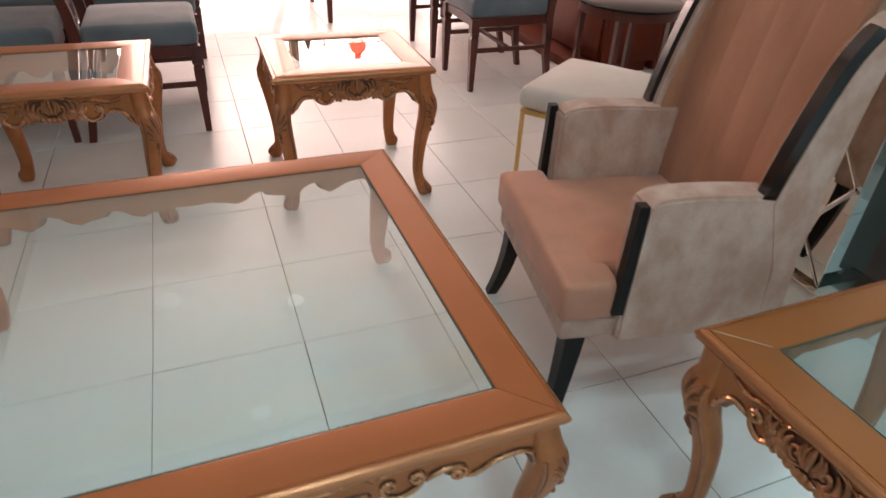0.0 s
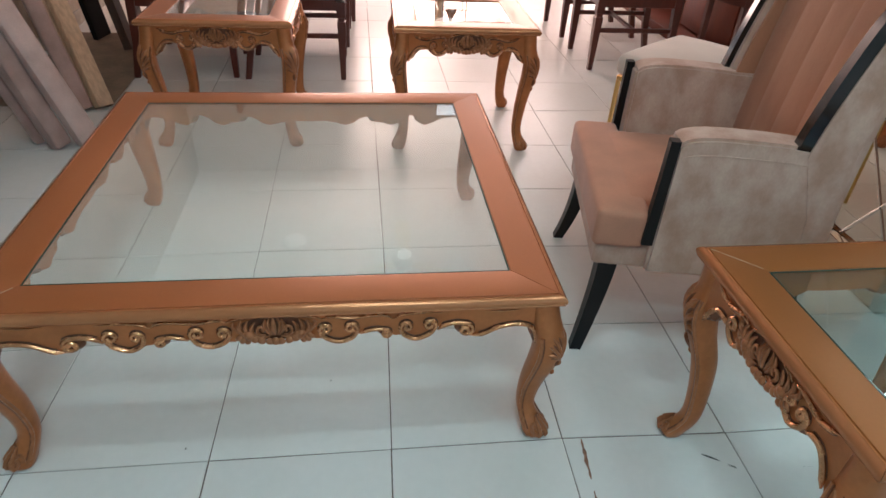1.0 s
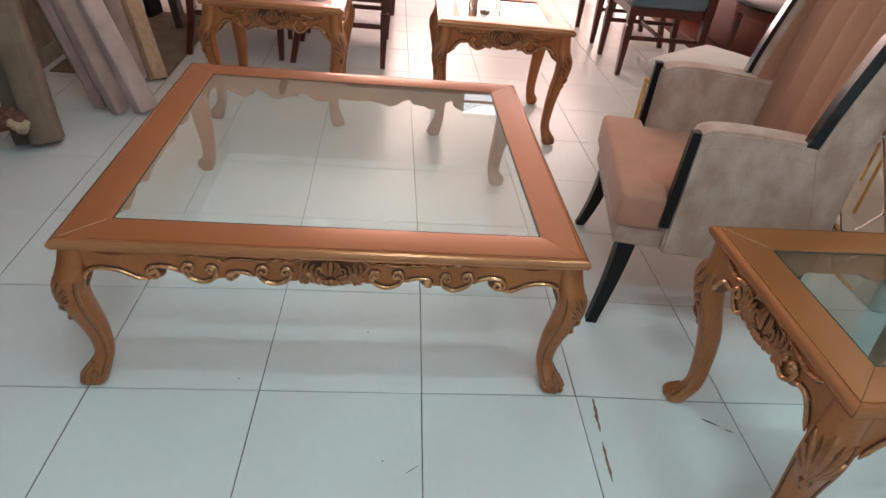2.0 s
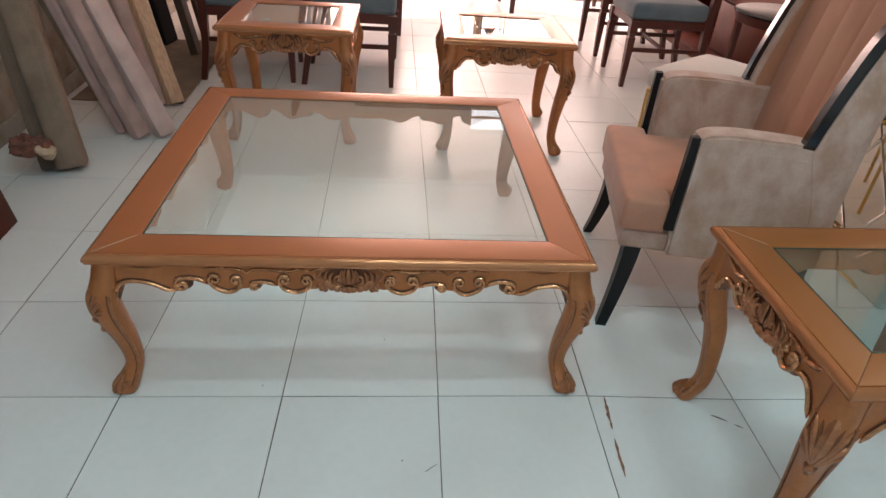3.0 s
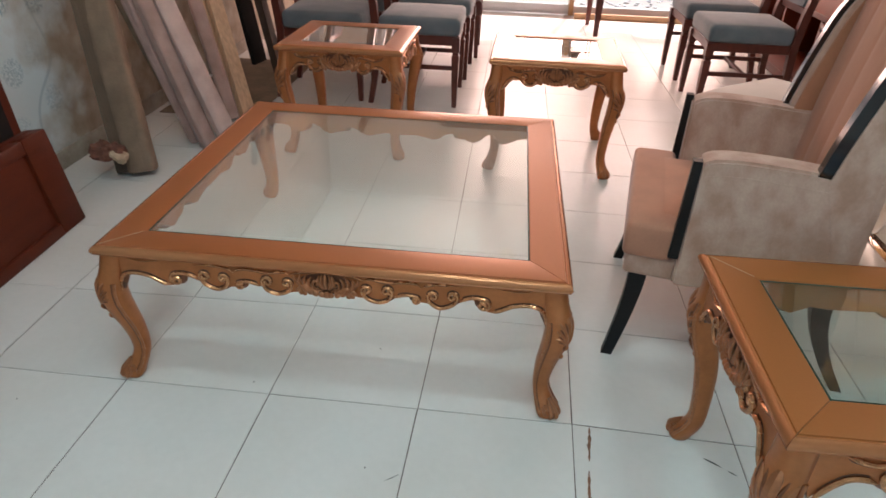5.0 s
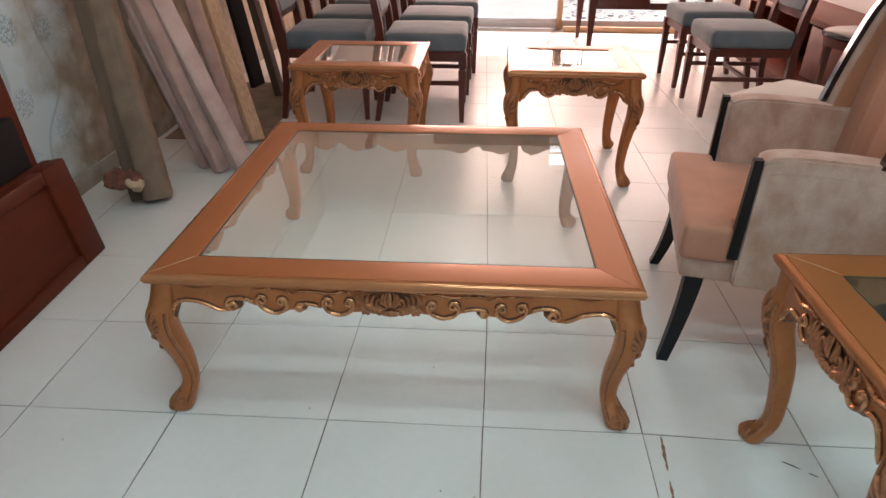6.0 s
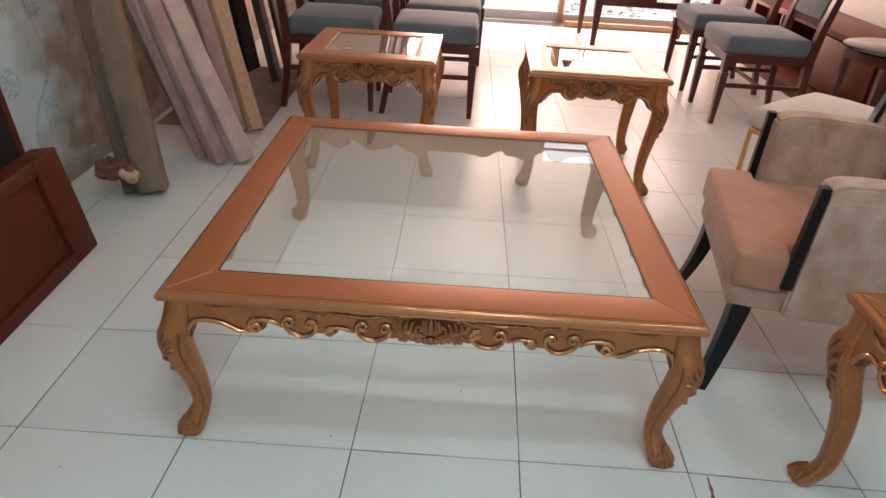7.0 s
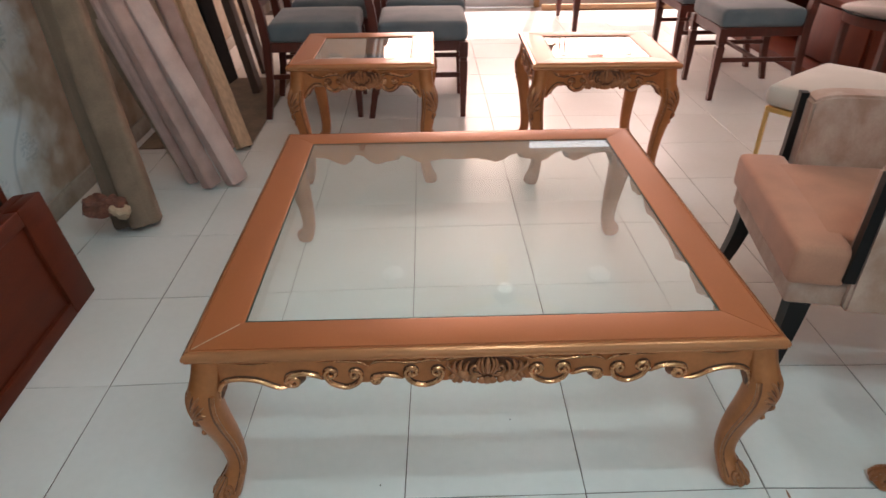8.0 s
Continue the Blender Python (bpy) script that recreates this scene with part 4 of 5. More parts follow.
                bulge = 0.0028 * math.sin(math.pi * g) ** 0.45 if 0 < g < 1 else 0.0
                ring.append((x - bulge, ya + (yb - ya) * g, z))
            ring += [(x + 0.05, yb, z), (x + 0.05, ya, z)]
            rings.append(ring)
        bm = bmesh.new()
        add_rings(bm, rings)
        part("back_channel", bm, VELVET_BACK, t, "tan velvet upright channel of the back", sharp=0.9)
    rings = []
    for i in range(11):
        f = i / 10
        z, x = 0.268 + 0.80 * f, 0.506 - 0.06 * f + 0.095 * f * f
        rings.append([(x, -0.276, z), (x + 0.042, -0.272, z), (x + 0.042, 0.272, z), (x, 0.276, z)])
    bm = bmesh.new()
    add_rings(bm, rings)
    bmesh.ops.bevel(bm, geom=[e for e in bm.edges if e.calc_face_angle(0) > 0.9], offset=0.012, segments=3, affect="EDGES", clamp_overlap=True)
    part("outer_back", bm, VELVET, t)
    part("top_roll", tube([(0.548, -0.276, 1.062), (0.548, -0.26, 1.068), (0.548, 0.26, 1.068), (0.548, 0.276, 1.062)], [0.02, 0.036, 0.036, 0.02], 12), VELVET, t)
    # black sabre legs
    for sgn in (-1, 1):
        for rows in ([(0.042 - 0.042 * f ** 1.7, sgn * (0.240 + 0.040 * f ** 2), 0.274 * (1 - f), 0.024 - 0.009 * f) for f in (i / 7 for i in range(8))],
                     [(0.505 + 0.115 * f ** 1.7, sgn * 0.245, 0.274 * (1 - f), 0.024 - 0.009 * f) for f in (i / 7 for i in range(8))]):
            bm = bmesh.new()
            add_rings(bm, [[(x - w, y - w, z), (x + w, y - w, z), (x + w, y + w, z), (x - w, y + w, z)] for x, y, z, w in rows])
            bmesh.ops.bevel(bm, geom=[e for e in bm.edges if e.calc_face_angle(0) > 0.9], offset=0.003, segments=1, affect="EDGES", clamp_overlap=True)
            part("leg", bm, BLACKWOOD, t, "black sabre leg")
    return t


armchair(pose(1.370, 0.582, 0, 0, 0, -10.5))


# ---- dining chairs ----
def square_leg(rows):
    """A square leg through rows of x, y, z, half width."""
    bm = bmesh.new()
    add_rings(bm, [[(x - w, y - w, z), (x + w, y - w, z), (x + w, y + w, z), (x - w, y + w, z)] for x, y, z, w in rows])
    bmesh.ops.bevel(bm, geom=[e for e in bm.edges if e.calc_face_angle(0) > 0.9], offset=0.003, segments=1, affect="EDGES", clamp_overlap=True)
    return bm


def dining_chair(m, label, group):
    """A dining chair that faces +x; its middle stands at the origin."""
    t = thing("dining_chair", label, "chair", m, group)
    hx, hy = 0.225, 0.200
    for sgn in (-1, 1):
        part("front_leg", square_leg([(hx, sgn * hy, 0.0, 0.013), (hx, sgn * hy, 0.30, 0.0215), (hx, sgn * hy, 0.305, 0.017), (hx, sgn * hy, 0.32, 0.017),
                                      (hx, sgn * hy, 0.325, 0.0225), (hx, sgn * hy, 0.40, 0.0225)]), MAHOGANY, t)
        part("back_post", square_leg([(-hx - 0.045, sgn * hy, 0.0, 0.015), (-hx - 0.012, sgn * hy, 0.18, 0.018), (-hx, sgn * hy, 0.40, 0.0215),
                                      (-hx - 0.015, sgn * hy, 0.56, 0.0205), (-hx - 0.06, sgn * hy, 0.80, 0.018), (-hx - 0.115, sgn * hy, 1.00, 0.015)]), MAHOGANY, t)
        part("side_rail", box(-hx, hx, sgn * hy - 0.011, sgn * hy + 0.011, 0.355, 0.405, 0.003, 1), MAHOGANY, t)
        part("side_stretcher", box(-hx - 0.01, hx, sgn * hy - 0.008, sgn * hy + 0.008, 0.215, 0.240, 0.003, 1), MAHOGANY, t)
    part("cross_stretcher", box(-0.01, 0.01, -hy, hy, 0.217, 0.238, 0.003, 1), MAHOGANY, t)
    part("front_rail", box(hx - 0.011, hx + 0.011, -hy, hy, 0.355, 0.405, 0.003, 1), MAHOGANY, t)
    part("back_rail", box(-hx - 0.011, -hx + 0.011, -hy, hy, 0.355, 0.405, 0.003, 1), MAHOGANY, t)
    part("seat", cushion(-hx + 0.012, hx + 0.022, -hy - 0.020, hy + 0.020, 0.402, 0.500, 0.028, 0.012), TEALCLOTH, t, "slate-blue velvet padded seat")
    part("lower_back_rail", box(-0.262, -0.238, -hy + 0.015, hy - 0.015, 0.560, 0.600, 0.004, 1), MAHOGANY, t, "", Matrix.Identity(4))
    bm = bmesh.new()
    add_rings(bm, [[(-0.262 - 0.20 * (z - 0.6) - 0.11 * (z - 0.6) ** 2, -hy + 0.03, z), (-0.225 - 0.20 * (z - 0.6), -hy + 0.045, z),
                    (-0.215 - 0.20 * (z - 0.6), 0.0, z), (-0.225 - 0.20 * (z - 0.6), hy - 0.045, z), (-0.262 - 0.20 * (z - 0.6) - 0.11 * (z - 0.6) ** 2, hy - 0.03, z)]
                   for z in (0.605, 0.65, 0.72, 0.80, 0.88, 0.94)])
    part("backrest", bm, TEALCLOTH, t, "slate-blue velvet padded back")
    part("top_rail", box(-0.355, -0.325, -hy - 0.012, hy + 0.012, 0.945, 1.01, 0.008, 2), MAHOGANY, t)
    return t


LEFT = "dark mahogany dining chair with slate-blue velvet seat, standing in rows"
chair = dining_chair(pose(0.437, 2.625, 0), LEFT, "dining chairs in rows")
for px, py, rz in ((-0.125, 2.640, 1.0), (0.457, 3.20, -1.0), (-0.100, 3.215, 0), (0.485, 3.775, 1.0), (-0.08, 3.79, 0.0)):
    copy_thing(chair, pose(px, py, 0, 0, 0, rz))
RIGHT = "dark mahogany dining chair with slate-blue velvet seat near the cabinet"
for px, py, rz in ((2.315, 2.815, 180), (2.325, 3.475, 181)):
    c = copy_thing(chair, pose(px, py, 0, 0, 0, rz))
    tagged(c, RIGHT, group="dining chairs near the cabinet")


# ---- cream stool with gold legs ----
def gold_stool(m):
    t = thing("stool", "cream velvet stool on a thin gold metal frame", "stool", m)
    part("seat", cushion(-0.235, 0.235, -0.215, 0.215, 0.405, 0.488, 0.032, 0.022), CREAM, t)
    part("frame", box(-0.222, 0.222, -0.202, 0.202, 0.384, 0.404, 0.003, 1), GOLDMETAL, t, "gold metal seat frame")
    for sx in (-1, 1):
        for sy in (-1, 1):
            part("leg", square_leg([(sx * 0.214, sy * 0.194, 0.0, 0.0065), (sx * 0.214, sy * 0.194, 0.384, 0.0065)]), GOLDMETAL, t, "thin gold metal leg")
    return t


gold_stool(pose(2.026, 1.325, 0, 0, 0, 37))


# ---- desk at the back ----
def desk(m):
    t = thing("desk", "red-brown wooden desk with a deep drawer box before the bright window", "desk", m)
    part("desktop", box(-0.5, 0.5, -0.40, 0.40, 0.715, 0.75, 0.008), MAHOGANY, t)
    part("drawer_box", box(-0.415, 0.0, -0.35, 0.34, 0.355, 0.714, 0.004), MAHOGANY, t)
    front = part("drawer_front", box(-0.41, -0.005, -0.368, -0.351, 0.40, 0.70, 0.004), MAHOGANY, t)
    part("knob", lathe([(0.001, 0.0), (0.008, 0.0), (0.007, 0.012), (0.013, 0.018), (0.011, 0.026), (0.001, 0.028)], 16), GOLDMETAL, front, "small brass knob",
         pose(-0.21, -0.368, 0.56, 90, 0, 0))
    part("lower_rail", box(0.0, 0.42, -0.36, -0.335, 0.355, 0.405, 0.003, 1), MAHOGANY, t)
    part("back_rail", box(-0.42, 0.42, 0.34, 0.36, 0.60, 0.714, 0.003, 1), MAHOGANY, t)
    part("side_rail", box(0.44, 0.46, -0.32, 0.32, 0.60, 0.714, 0.003, 1), MAHOGANY, t)
    for sx in (-1, 1):
        for sy in (-1, 1):
            part("leg", square_leg([(sx * 0.45, sy * 0.35, 0.0, 0.015), (sx * 0.45, sy * 0.35, 0.40, 0.030), (sx * 0.45, sy * 0.35, 0.715, 0.032)]), MAHOGANY, t)


desk(pose(2.10, 4.62, 0))


# ---- glass rack and vases on the desk ----
def glass_rack(m):
    """Two glass shelves on thin chrome posts; the lower one reaches out to one side."""
    t = thing("display_rack", "small glass display rack with chrome posts on the desk", "shelf", m)
    for x in (-0.30, 0.28):
        for y in (-0.11, 0.11):
            part("post", square_leg([(x, y, 0.0, 0.005), (x, y, 0.56, 0.005)]), MIRROR_EDGE, t)
    part("shelf", box(-0.34, 0.30, -0.13, 0.13, 0.540, 0.548, 0.001, 1), GLASS, t, "greenish glass shelf")
    part("shelf", box(-0.54, -0.285, -0.13, 0.13, 0.447, 0.455, 0.001, 1), GLASS, t, "greenish glass shelf")
    return t


glass_rack(pose(1.965, 4.75, 0.75))
solid("vase", lathe([(0.001, 0.0), (0.045, 0.0), (0.068, 0.025), (0.074, 0.055), (0.068, 0.085), (0.040, 0.112), (0.026, 0.130), (0.034, 0.160), (0.030, 0.160), (0.022, 0.130), (0.001, 0.126)], 32),
      REDGLASS, "round red glass vase on the glass shelf", "vase", m=pose(1.972, 4.75, 1.2985))
solid("vase", lathe([(0.001, 0.0), (0.058, 0.0), (0.060, 0.012), (0.040, 0.055), (0.020, 0.10), (0.013, 0.14), (0.016, 0.148), (0.001, 0.146)], 28),
      BLACKBOARD, "dark conical vase on the lower glass shelf", "vase", m=pose(1.55, 4.75, 1.2055))


# ---- low cabinet and round table by the east wall ----
def low_cabinet(m):
    """A long low cabinet: plinth, open shelf and a closed box; its front faces -x at x = 0."""
    t = thing("low_cabinet", "long low red-brown cabinet with open shelf by the wall", "cabinet", m)
    part("plinth", box(0.0, 0.50, -0.95, 0.95, 0.0, 0.06, 0.004), CABINETRED, t)
    part("top", box(0.16, 0.60, -0.95, 0.95, 0.40, 0.44, 0.004), CABINETRED, t)
    part("back_panel", box(0.56, 0.60, -0.95, 0.95, 0.0, 0.40, 0.003), CABINETRED, t)
    for y in (-0.95, -0.25, 0.40, 0.92):
        part("divider", box(0.16, 0.56, y, y + 0.03, 0.06, 0.40, 0.003), CABINETRED, t)
    part("door", box(0.145, 0.163, -0.92, -0.26, 0.07, 0.395, 0.004), CABINETRED, t)
    return t


low_cabinet(pose(2.84, 3.65, 0))


def round_table(m):
    t = thing("round_table", "small round table with black glass top and dark legs", "table", m)
    part("tabletop", lathe([(0.001, 0.548), (0.262, 0.548), (0.27, 0.552), (0.27, 0.558), (0.265, 0.562), (0.001, 0.562)], 44), BLACKGLASS, t, "black glass top")
    part("rim", lathe([(0.245, 0.505), (0.255, 0.505), (0.255, 0.5475), (0.245, 0.5475)], 44), MAHOGANY, t)
    for k in range(4):
        a = radians(45 + 90 * k)
        part("leg", square_leg([(0.235 * math.cos(a), 0.235 * math.sin(a), 0.0, 0.013), (0.235 * math.cos(a), 0.235 * math.sin(a), 0.545, 0.015)]), MAHOGANY, t)


round_table(pose(2.76, 2.20, 0))


# ---- mirror screen and things at the east side ----
def mirror_cabinet():
    """A shallow upright mirrored cabinet: crossed bevelled strips on its front, plain glass on its side, a mirrored plinth."""
    x, depth, y0, y1, z0, z1 = 2.31, 0.19, 0.43, 0.95, 0.115, 2.05
    t = thing("mirror_cabinet", "tall narrow cabinet faced with tinted mirror glass", "cabinet")
    part("carcass", box(x + 0.008, x + depth, y0 + 0.008, y1, z0, z1, 0.002, 1), GREYBOX, t)
    part("mirror_front", box(x, x + 0.0075, y0 + 0.001, y1, z0, z1, 0.001, 1), MIRROR, t, "bronze-tinted mirror front")
    part("mirror_side", box(x + 0.002, x + depth, y0, y0 + 0.0075, z0, z1, 0.001, 1), MIRROR_COOL, t, "cool-tinted mirror side")
    part("plinth", box(x - 0.03, x + depth + 0.03, y0 - 0.055, y1 + 0.03, 0.0, z0 - 0.001, 0.006, 2), MIRROR_EDGE, t, "mirrored plinth")
    part("plinth_trim", box(x - 0.033, x - 0.0305, y0 + 0.06, y1, 0.0, 0.012, 0.001, 1), GOLDMETAL, t)

    def strip(ya, za, yb, zb):
        d = Vector((0, yb - ya, zb - za)).normalized()
        nrm = Vector((0, -d.z, d.y))
        bm = bmesh.new()
        prof = ((-0.0070, -0.0002), (-0.0035, -0.003), (0.0035, -0.003), (0.0070, -0.0002))
        add_rings(bm, [[p + nrm * u + Vector((w, 0, 0)) for u, w in prof] for p in (Vector((x, ya, za)), Vector((x, yb, zb)))])
        part("bevelled_strip", bm, MIRROR_EDGE, t)

    lo, hi, ya, yb = z0 + 0.004, z1 - 0.004, y0 + 0.004, y1 - 0.004
    for slope, first_z, step in ((1.25, 0.326, 0.317), (-1.55, 0.204, 0.44)):
        for k in range(-6, 10):
            c = first_z + k * step
            pts = []
            for y in (ya, yb):
                z = c + slope * (y - 0.6)
                if lo <= z <= hi:
                    pts.append((y, z))
            for z in (lo, hi):
                y = 0.6 + (z - c) / slope
                if ya < y < yb:
                    pts.append((y, z))
            if len(pts) >= 2 and math.dist(pts[0], pts[1]) > 0.06:
                strip(*pts[0], *pts[1])
    return t


mirror_cabinet()


def teal_cabinet(m):
    t = thing("teal_cabinet", "dark teal lacquered cabinet with chrome band", "cabinet", m)
    part("body", box(-0.22, 0.22, -0.28, 0.28, 0.34, 0.95, 0.006), TEALBOX, t)
    part("band", box(-0.225, 0.225, -0.285, 0.285, 0.325, 0.338, 0.002, 1), MIRROR_EDGE, t, "chrome band")
    part("base", box(-0.20, 0.20, -0.26, 0.26, 0.02, 0.322, 0.006), TEALBOX, t)
    part("foot", box(-0.22, 0.22, -0.28, 0.28, 0.0, 0.018, 0.003, 1), MIRROR_EDGE, t)


teal_cabinet(pose(3.20, -0.55, 0))
bm = box(-0.22, 0.22, -0.20, 0.20, 0.0, 0.42, 0.006)
solid("storage_box", bm, GREYBOX, "dark taupe laminate box on the tiled floor", "box", m=pose(2.88, 0.45, 0))


# ---- cloth rolls, planks and boards at the papered wall ----
def cloth_roll(foot, top, r, mat, label, seed):
    """A roll of cloth on a tube that leans on the wall, flattened a little and lapped at its end."""
    rnd = random.Random(seed)
    t = thing("cloth_roll", label, "cloth roll", group="leaning cloth rolls")
    a, b = Vector(foot), Vector(top)
    d = (b - a).normalized()
    side = d.cross(Vector((0, 0, 1))).normalized()
    up = side.cross(d)
    turn = Matrix.Rotation(radians(-22), 3, d)
    side, up = turn @ side, turn @ up * 0.86
    rings, n = [], 36
    length = (b - a).length
    ph = rnd.random() * 6
    for i in range(26):
        f = i / 25
        c = a + d * length * f
        ring = []
        for k in range(n):
            w = 2 * math.pi * k / n
            e = (abs(math.cos(w)) ** 7.0 + abs(math.sin(w)) ** 7.0) ** (-1 / 7.0)
            rr = r * 0.88 * e * (1 + 0.03 * math.cos(2 * w + ph) + 0.02 * math.sin(3 * w + 5 * f + ph) + 0.012 * math.sin(17 * f + w))
            if i == 0:
                rr *= 0.86
            if i == 1:
                c2 = a + d * 0.012
                ring.append(c2 + (side * math.cos(w) + up * math.sin(w)) * rr)
                continue
            ring.append(c + (side * math.cos(w) + up * math.sin(w)) * rr)
        rings.append(ring)
    bm = bmesh.new()
    add_rings(bm, rings)
    low = min(v.co.z for v in bm.verts)
    bmesh.ops.translate(bm, verts=bm.verts[:], vec=(0, 0, -low))
    part("cloth", bm, mat, t)
    # the loose edge of the cloth, lapped along the roll
    edge = []
    for i, ring in enumerate(rings[1:-1]):
        k0, c = 4 + seed * 3, sum(ring, Vector()) / n
        outer = [c + (ring[(k0 + k) % n] - c) * (1.0 + h / r) for k, h in ((0, 0.0006), (1, 0.0032), (2, 0.0034), (3, 0.0030), (3, 0.0002), (2, -0.002), (1, -0.002), (0, -0.002))]
        edge.append([p - Vector((0, 0, low)) for p in outer])
    bm = bmesh.new()
    add_rings(bm, edge)
    part("loose_edge", bm, mat, t, "lapped loose edge of the cloth")
    return t


def against(fx, fy, wy, wz):
    """The foot and top of a roll that stands at (fx, fy) and rests on the wall at (wy, wz)."""
    return (fx, fy, 0.03), (WEST + 0.065, wy, wz)


cloth_roll(*against(-0.612, 1.245, 1.650, 1.45), 0.062, ROLL_TAN, "thick taupe cloth roll leaning on the wall", 1)
WRAPPED = cloth_roll(*against(-0.702, 1.240, 1.555, 1.40), 0.034, ROLL_GREY, "grey-brown cloth roll leaning close to the wall", 2)
cloth_roll(*against(-0.360, 1.615, 1.770, 1.50), 0.049, ROLL_PINK, "pale mauve velvet cloth roll leaning on the wall", 3)
cloth_roll(*against(-0.462, 1.590, 1.655, 1.50), 0.0425, ROLL_MAUVE, "mauve velvet cloth roll leaning on the wall", 4)
cloth_roll(*against(-0.556, 1.645, 1.545, 1.50), 0.029, ROLL_MAUVE, "thin mauve cloth roll leaning on the wall", 5)
cloth_roll(*against(-0.600, 1.720, 1.465, 1.46), 0.032, ROLL_TAN, "thin taupe cloth roll leaning on the wall", 6)
cloth_roll(*against(-0.50, 1.98, 2.296, 1.50), 0.040, ROLL_MAUVE, "mauve-grey cloth roll behind the mauve rolls", 7)


def plank(name, foot, top, w, th, mat, label, category, twist=0.0, group="leaning boards"):
    """A board that leans from foot to top."""
    a, b = Vector(foot), Vector(top)
    bm = box(-w / 2, w / 2, -th / 2, th / 2, 0.0, (b - a).length, 0.003, 1)
    q = (b - a).to_track_quat("Z", "Y").to_matrix().to_4x4()
    m = Matrix.Translation(a) @ q @ Matrix.Rotation(radians(twist), 4, "Z")
    bmesh.ops.transform(bm, verts=bm.verts[:], matrix=m)
    low = min(v.co.z for v in bm.verts)
    bmesh.ops.translate(bm, verts=bm.verts[:], vec=(0, 0, -low))
    return solid(name, bm, mat, label, category, group)


plank("plank", (-0.425, 2.01, 0.0), (-0.93, 2.53, 1.5), 0.085, 0.035, PINE, "raw pine plank leaning on the wall", "plank", 18)
plank("plank", (-0.49, 2.00, 0.0), (-0.95, 2.42, 1.5), 0.055, 0.035, PINE, "narrow raw pine batten leaning on the wall", "plank", 55)
plank("board", (-0.775, 3.12, 0.0), (-0.925, 3.15, 0.95), 0.15, 0.03, BLACKBOARD, "short matt black board leaning on the wall", "board", 0)
plank("board", (-0.558, 2.91, 0.0), (-0.835, 2.97, 1.5), 0.105, 0.045, DARKBOARD, "dark brown board leaning beside the black board", "board", 14)
plank("board", (-0.60, 3.32, 0.0), (-0.88, 3.40, 1.5), 0.08, 0.03, DARKBOARD, "narrow dark brown board leaning on the wall", "board", 8)


bm = box(-0.95, -0.402, 2.03, 3.2, 0.0005, 0.006, 0.002, 1)
solid("floor_sheet", bm, SHEET, "dirty brown board lying flat on the tiles", "board")


def torn_wrapping(roll, x, y, z):
    """Crumpled brown paper that clings to a roll's foot, one end torn and pale."""
    for (dx, dy, dz, r, k0), mat, nm in (((0, 0, 0.0, 0.052, 1), PAPER, "torn_wrapping"), ((0.06, -0.012, 0.008, 0.044, 2), PAPER, "torn_wrapping"),
                                         ((0.09, -0.03, -0.006, 0.036, 3), PAPER_PALE, "torn_end")):
        bm = bmesh.new()
        bmesh.ops.create_icosphere(bm, subdivisions=3, radius=r)
        for v in bm.verts:
            k = noise.noise(v.co * 26 + Vector((k0 * 7, 0, 0))) + 0.5 * noise.noise(v.co * 60 + Vector((0, k0 * 5, 0)))
            v.co *= 1 + 0.55 * k
            v.co.z *= 0.8
            v.co += Vector((x + dx, y + dy, z + dz))
        part(nm, bm, mat, roll, "crumpled brown wrapping paper" if mat is PAPER else "torn pale paper end", sharp=0.4)


torn_wrapping(WRAPPED, -0.742, 1.185, 0.130)


# ---- headboards stacked against the papered wall ----
def headboard(m, label, length, height, mat, group):
    """A framed board: stiles and rails round a sunk panel; it stands along y and its face looks to +x."""
    t = thing("headboard", label, "headboard", m, group)
    th = 0.045
    part("panel", box(-th, -0.014, -length + 0.04, -0.04, 0.03, height - 0.05, 0.002, 1), mat, t)
    part("stile", box(-th - 0.002, 0.0, -0.13, 0.0, 0.0, height, 0.006), mat, t)
    part("stile", box(-th - 0.002, 0.0, -length, -length + 0.13, 0.0, height, 0.006), mat, t)
    part("top_rail", box(-th - 0.002, 0.0, -length + 0.13, -0.13, height - 0.05, height, 0.006), mat, t)
    part("bottom_rail", box(-th - 0.002, 0.0, -length + 0.13, -0.13, 0.0, 0.045, 0.006), mat, t)
    part("cap", box(-0.085, -th - 0.002, -length, 0.0, height - 0.035, height, 0.006), mat, t)
    return t


headboard(pose(-0.635, 0.835, 0, 0, -9, 1.5), "red-brown wooden headboard leaning near the papered wall", 1.5, 0.37, REDWOOD, "stacked boards")
bm = box(-0.06, 0.0, -1.4, 0.0, 0.0, 0.522, 0.006)
solid("board", bm, BLACKBOARD, "black padded board behind the red-brown headboard", "board", "stacked boards", m=pose(-0.765, 0.800, 0, 0, -4, 1.5))
bm = box(-0.05, 0.0, -1.4, 0.0, 0.0, 0.86, 0.006)
solid("board", bm, REDWOOD, "tall red-brown board at the back of the stack", "board", "stacked boards", m=pose(-0.835, 0.915, 0, 0, -4, 1.5))


# ---- rubble outside the window ----
def rubble():
    rnd = random.Random(5)
    bm = bmesh.new()
    for k in range(220):
        x, y, r = rnd.uniform(1.7, 3.6), rnd.uniform(6.1, 8.0), rnd.uniform(0.012, 0.04)
        made = bmesh.ops.create_icosphere(bm, subdivisions=1, radius=r)
        for v in made["verts"]:
            v.co *= 1 + 0.35 * noise.noise(v.co * 20 + Vector((k, 0, 0)))
            v.co.z *= 0.4
            v.co += Vector((x, y, -0.04 + r * 0.3))
    solid("rubble", bm, STONE, "pale broken stones on the ground outside", "stones", kind="stuff")


rubble()


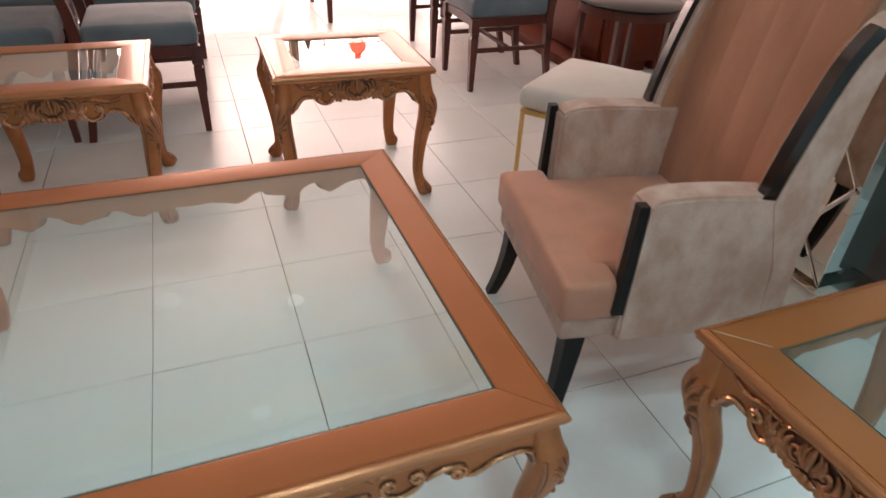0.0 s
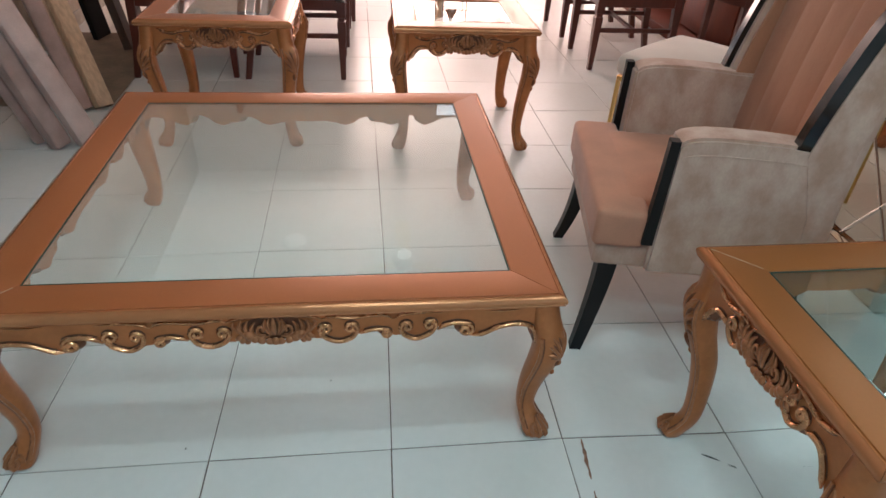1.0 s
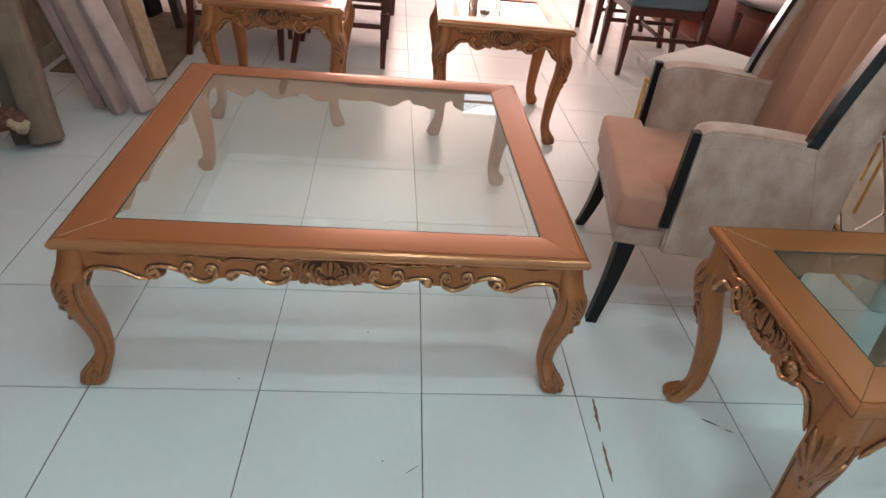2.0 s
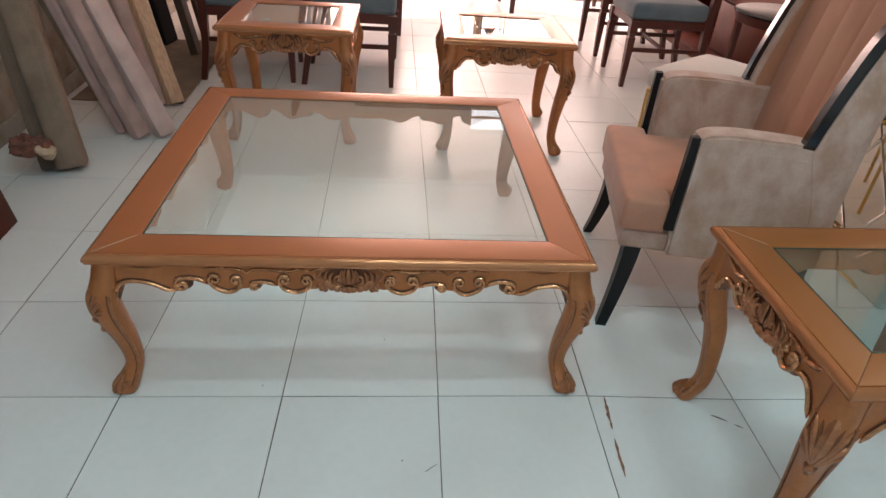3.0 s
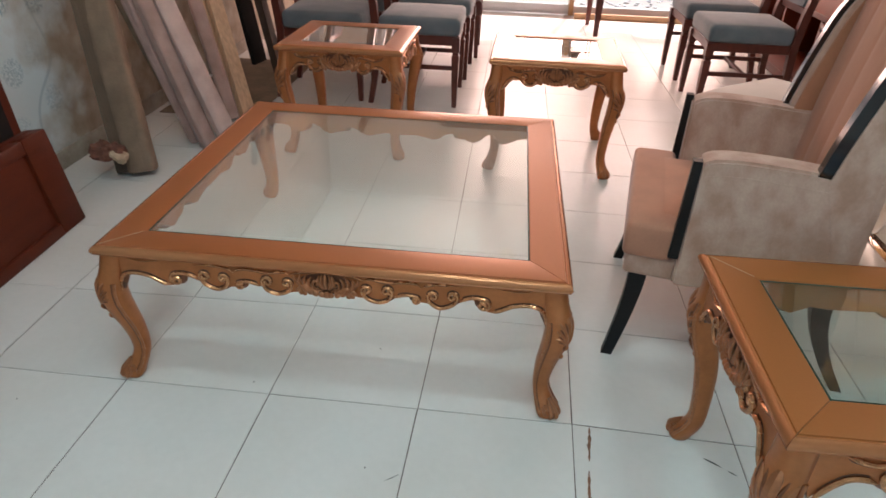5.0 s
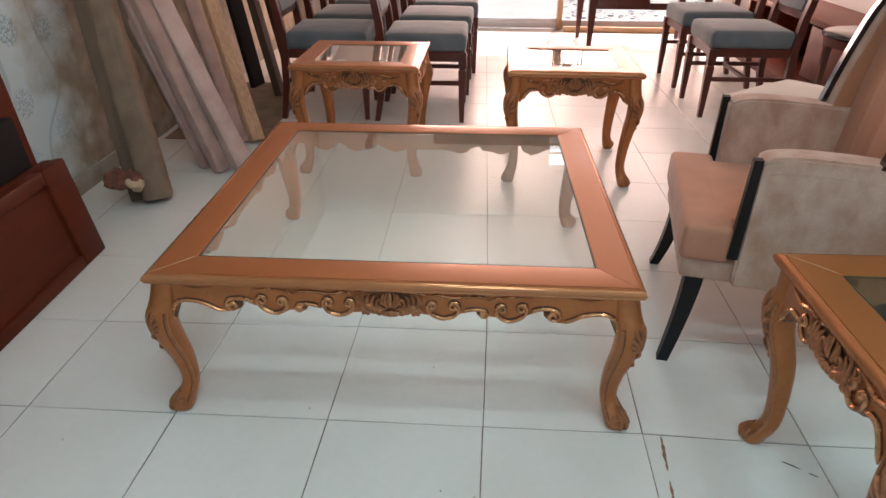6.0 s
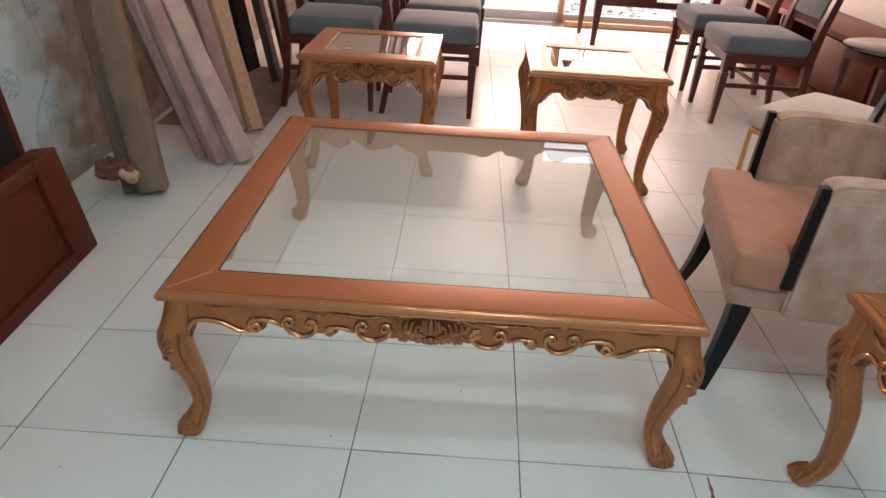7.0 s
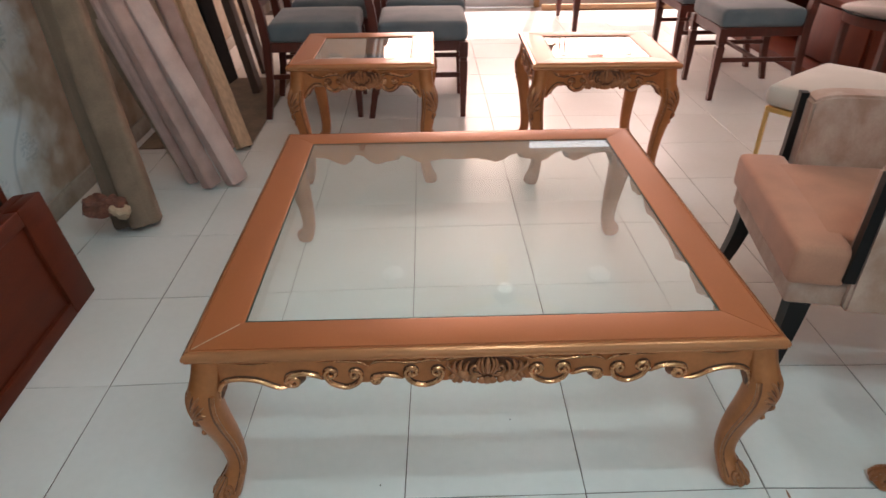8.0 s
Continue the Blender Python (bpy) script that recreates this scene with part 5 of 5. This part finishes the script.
# ---- stains and scraps on the floor ----
def streak(name, label, mat, pts, widths, seed):
    rnd = random.Random(seed)
    bm = bmesh.new()
    z, rows = 0.0012, []
    for (x, y), w in zip(pts, widths):
        a = rnd.uniform(-0.3, 0.3) * w
        rows.append(((x - w + a, y, z), (x + w + a, y, z)))
    vs = [[bm.verts.new(p) for p in r] for r in rows]
    for a, b in zip(vs, vs[1:]):
        bm.faces.new((a[0], a[1], b[1], b[0]))
    solid(name, bm, mat, label, "stain", kind="structure")


streak("stain", "rust-brown streak on a floor tile", RUST, [(1.243 - 0.001 * k, -0.008 - 0.012 * k) for k in range(10)],
       [0.001, 0.003, 0.002, 0.005, 0.003, 0.005, 0.003, 0.002, 0.003, 0.001], 3)
streak("stain", "rust-brown streak on a floor tile", RUST, [(1.231 - 0.001 * k, -0.145 - 0.014 * k) for k in range(9)],
       [0.001, 0.002, 0.004, 0.002, 0.0035, 0.003, 0.004, 0.002, 0.001], 4)
BLACK_MARK = "black scuff mark on a floor tile"
streak("stain", BLACK_MARK, SCUFF, [(1.512 + 0.007 * k, -0.071 - 0.0045 * k) for k in range(6)], [0.002, 0.004, 0.005, 0.004, 0.003, 0.001], 5)
streak("stain", BLACK_MARK, SCUFF, [(1.560 + 0.006 * k, -0.103 - 0.004 * k) for k in range(4)], [0.001, 0.003, 0.003, 0.001], 6)
streak("stain", "faint black mark on a floor tile", SCUFF, [(1.728 + 0.007 * k, -0.123 - 0.0006 * k) for k in range(6)], [0.0006, 0.0014, 0.001, 0.0016, 0.001, 0.0005], 8)
streak("stain", "faint black mark on a floor tile", SCUFF, [(0.757 + 0.006 * k, -0.237 + 0.0045 * k) for k in range(6)], [0.0006, 0.001, 0.002, 0.001, 0.0012, 0.0005], 7)
for k, (px, py) in enumerate(((0.704, -0.205), (-0.240, -0.108), (0.344, 0.036), (0.657, 0.220), (0.026, 0.879))):
    streak("stain", "small dark speck on a floor tile", SPECK, [(px, py - 0.003), (px + 0.001, py), (px, py + 0.003)], [0.0006, 0.0019, 0.0006], 20 + k)


# ---- floor tiles, one by one ----
def tiles():
    """Hand-laid tiles: the joints wander by a centimetre from row to row."""
    s, gap, z = 0.40, 0.0027, -0.008

    def joint(i, j):
        y = j * s
        sway = max(-0.012, min(0.012, 0.024 * y)) * (0.0 if i < 0 else 1.0 if i < 4 else 0.4)
        drop = -0.014 if i >= 4 else (-0.020 if i < 0 else -0.009 if i == 0 else 0.0) * max(0.0, min(1.0, j))
        return Vector((i * s + sway, y + drop, 0.0))

    rnd = random.Random(11)
    for i in range(-3, 9):
        for j in range(-10, 14):
            if (j + 1) * s > NORTH + 0.02:
                continue
            quad = [joint(i, j), joint(i + 1, j), joint(i + 1, j + 1), joint(i, j + 1)]
            mid = sum(quad, Vector()) / 4
            jit = lambda: rnd.uniform(-0.0006, 0.0006)
            edge = [(p.x - mid.x + (gap / 2 + jit()) * (1 if p.x < mid.x else -1), p.y - mid.y + (gap / 2 + jit()) * (1 if p.y < mid.y else -1)) for p in quad]
            e = 0.0012
            rims = ((0.0, z), (0.0, -0.0009), (e, 0.0))
            bm = bmesh.new()
            add_rings(bm, [[(x - math.copysign(d, x), y - math.copysign(d, y), h) for x, y in edge] for d, h in rims])
            part("tile", bm, TILE, FLOOR, "", pose(mid.x, mid.y, rnd.uniform(-0.0004, 0.0), rnd.uniform(-0.05, 0.05), rnd.uniform(-0.05, 0.05), 0), sharp=0.3)


tiles()
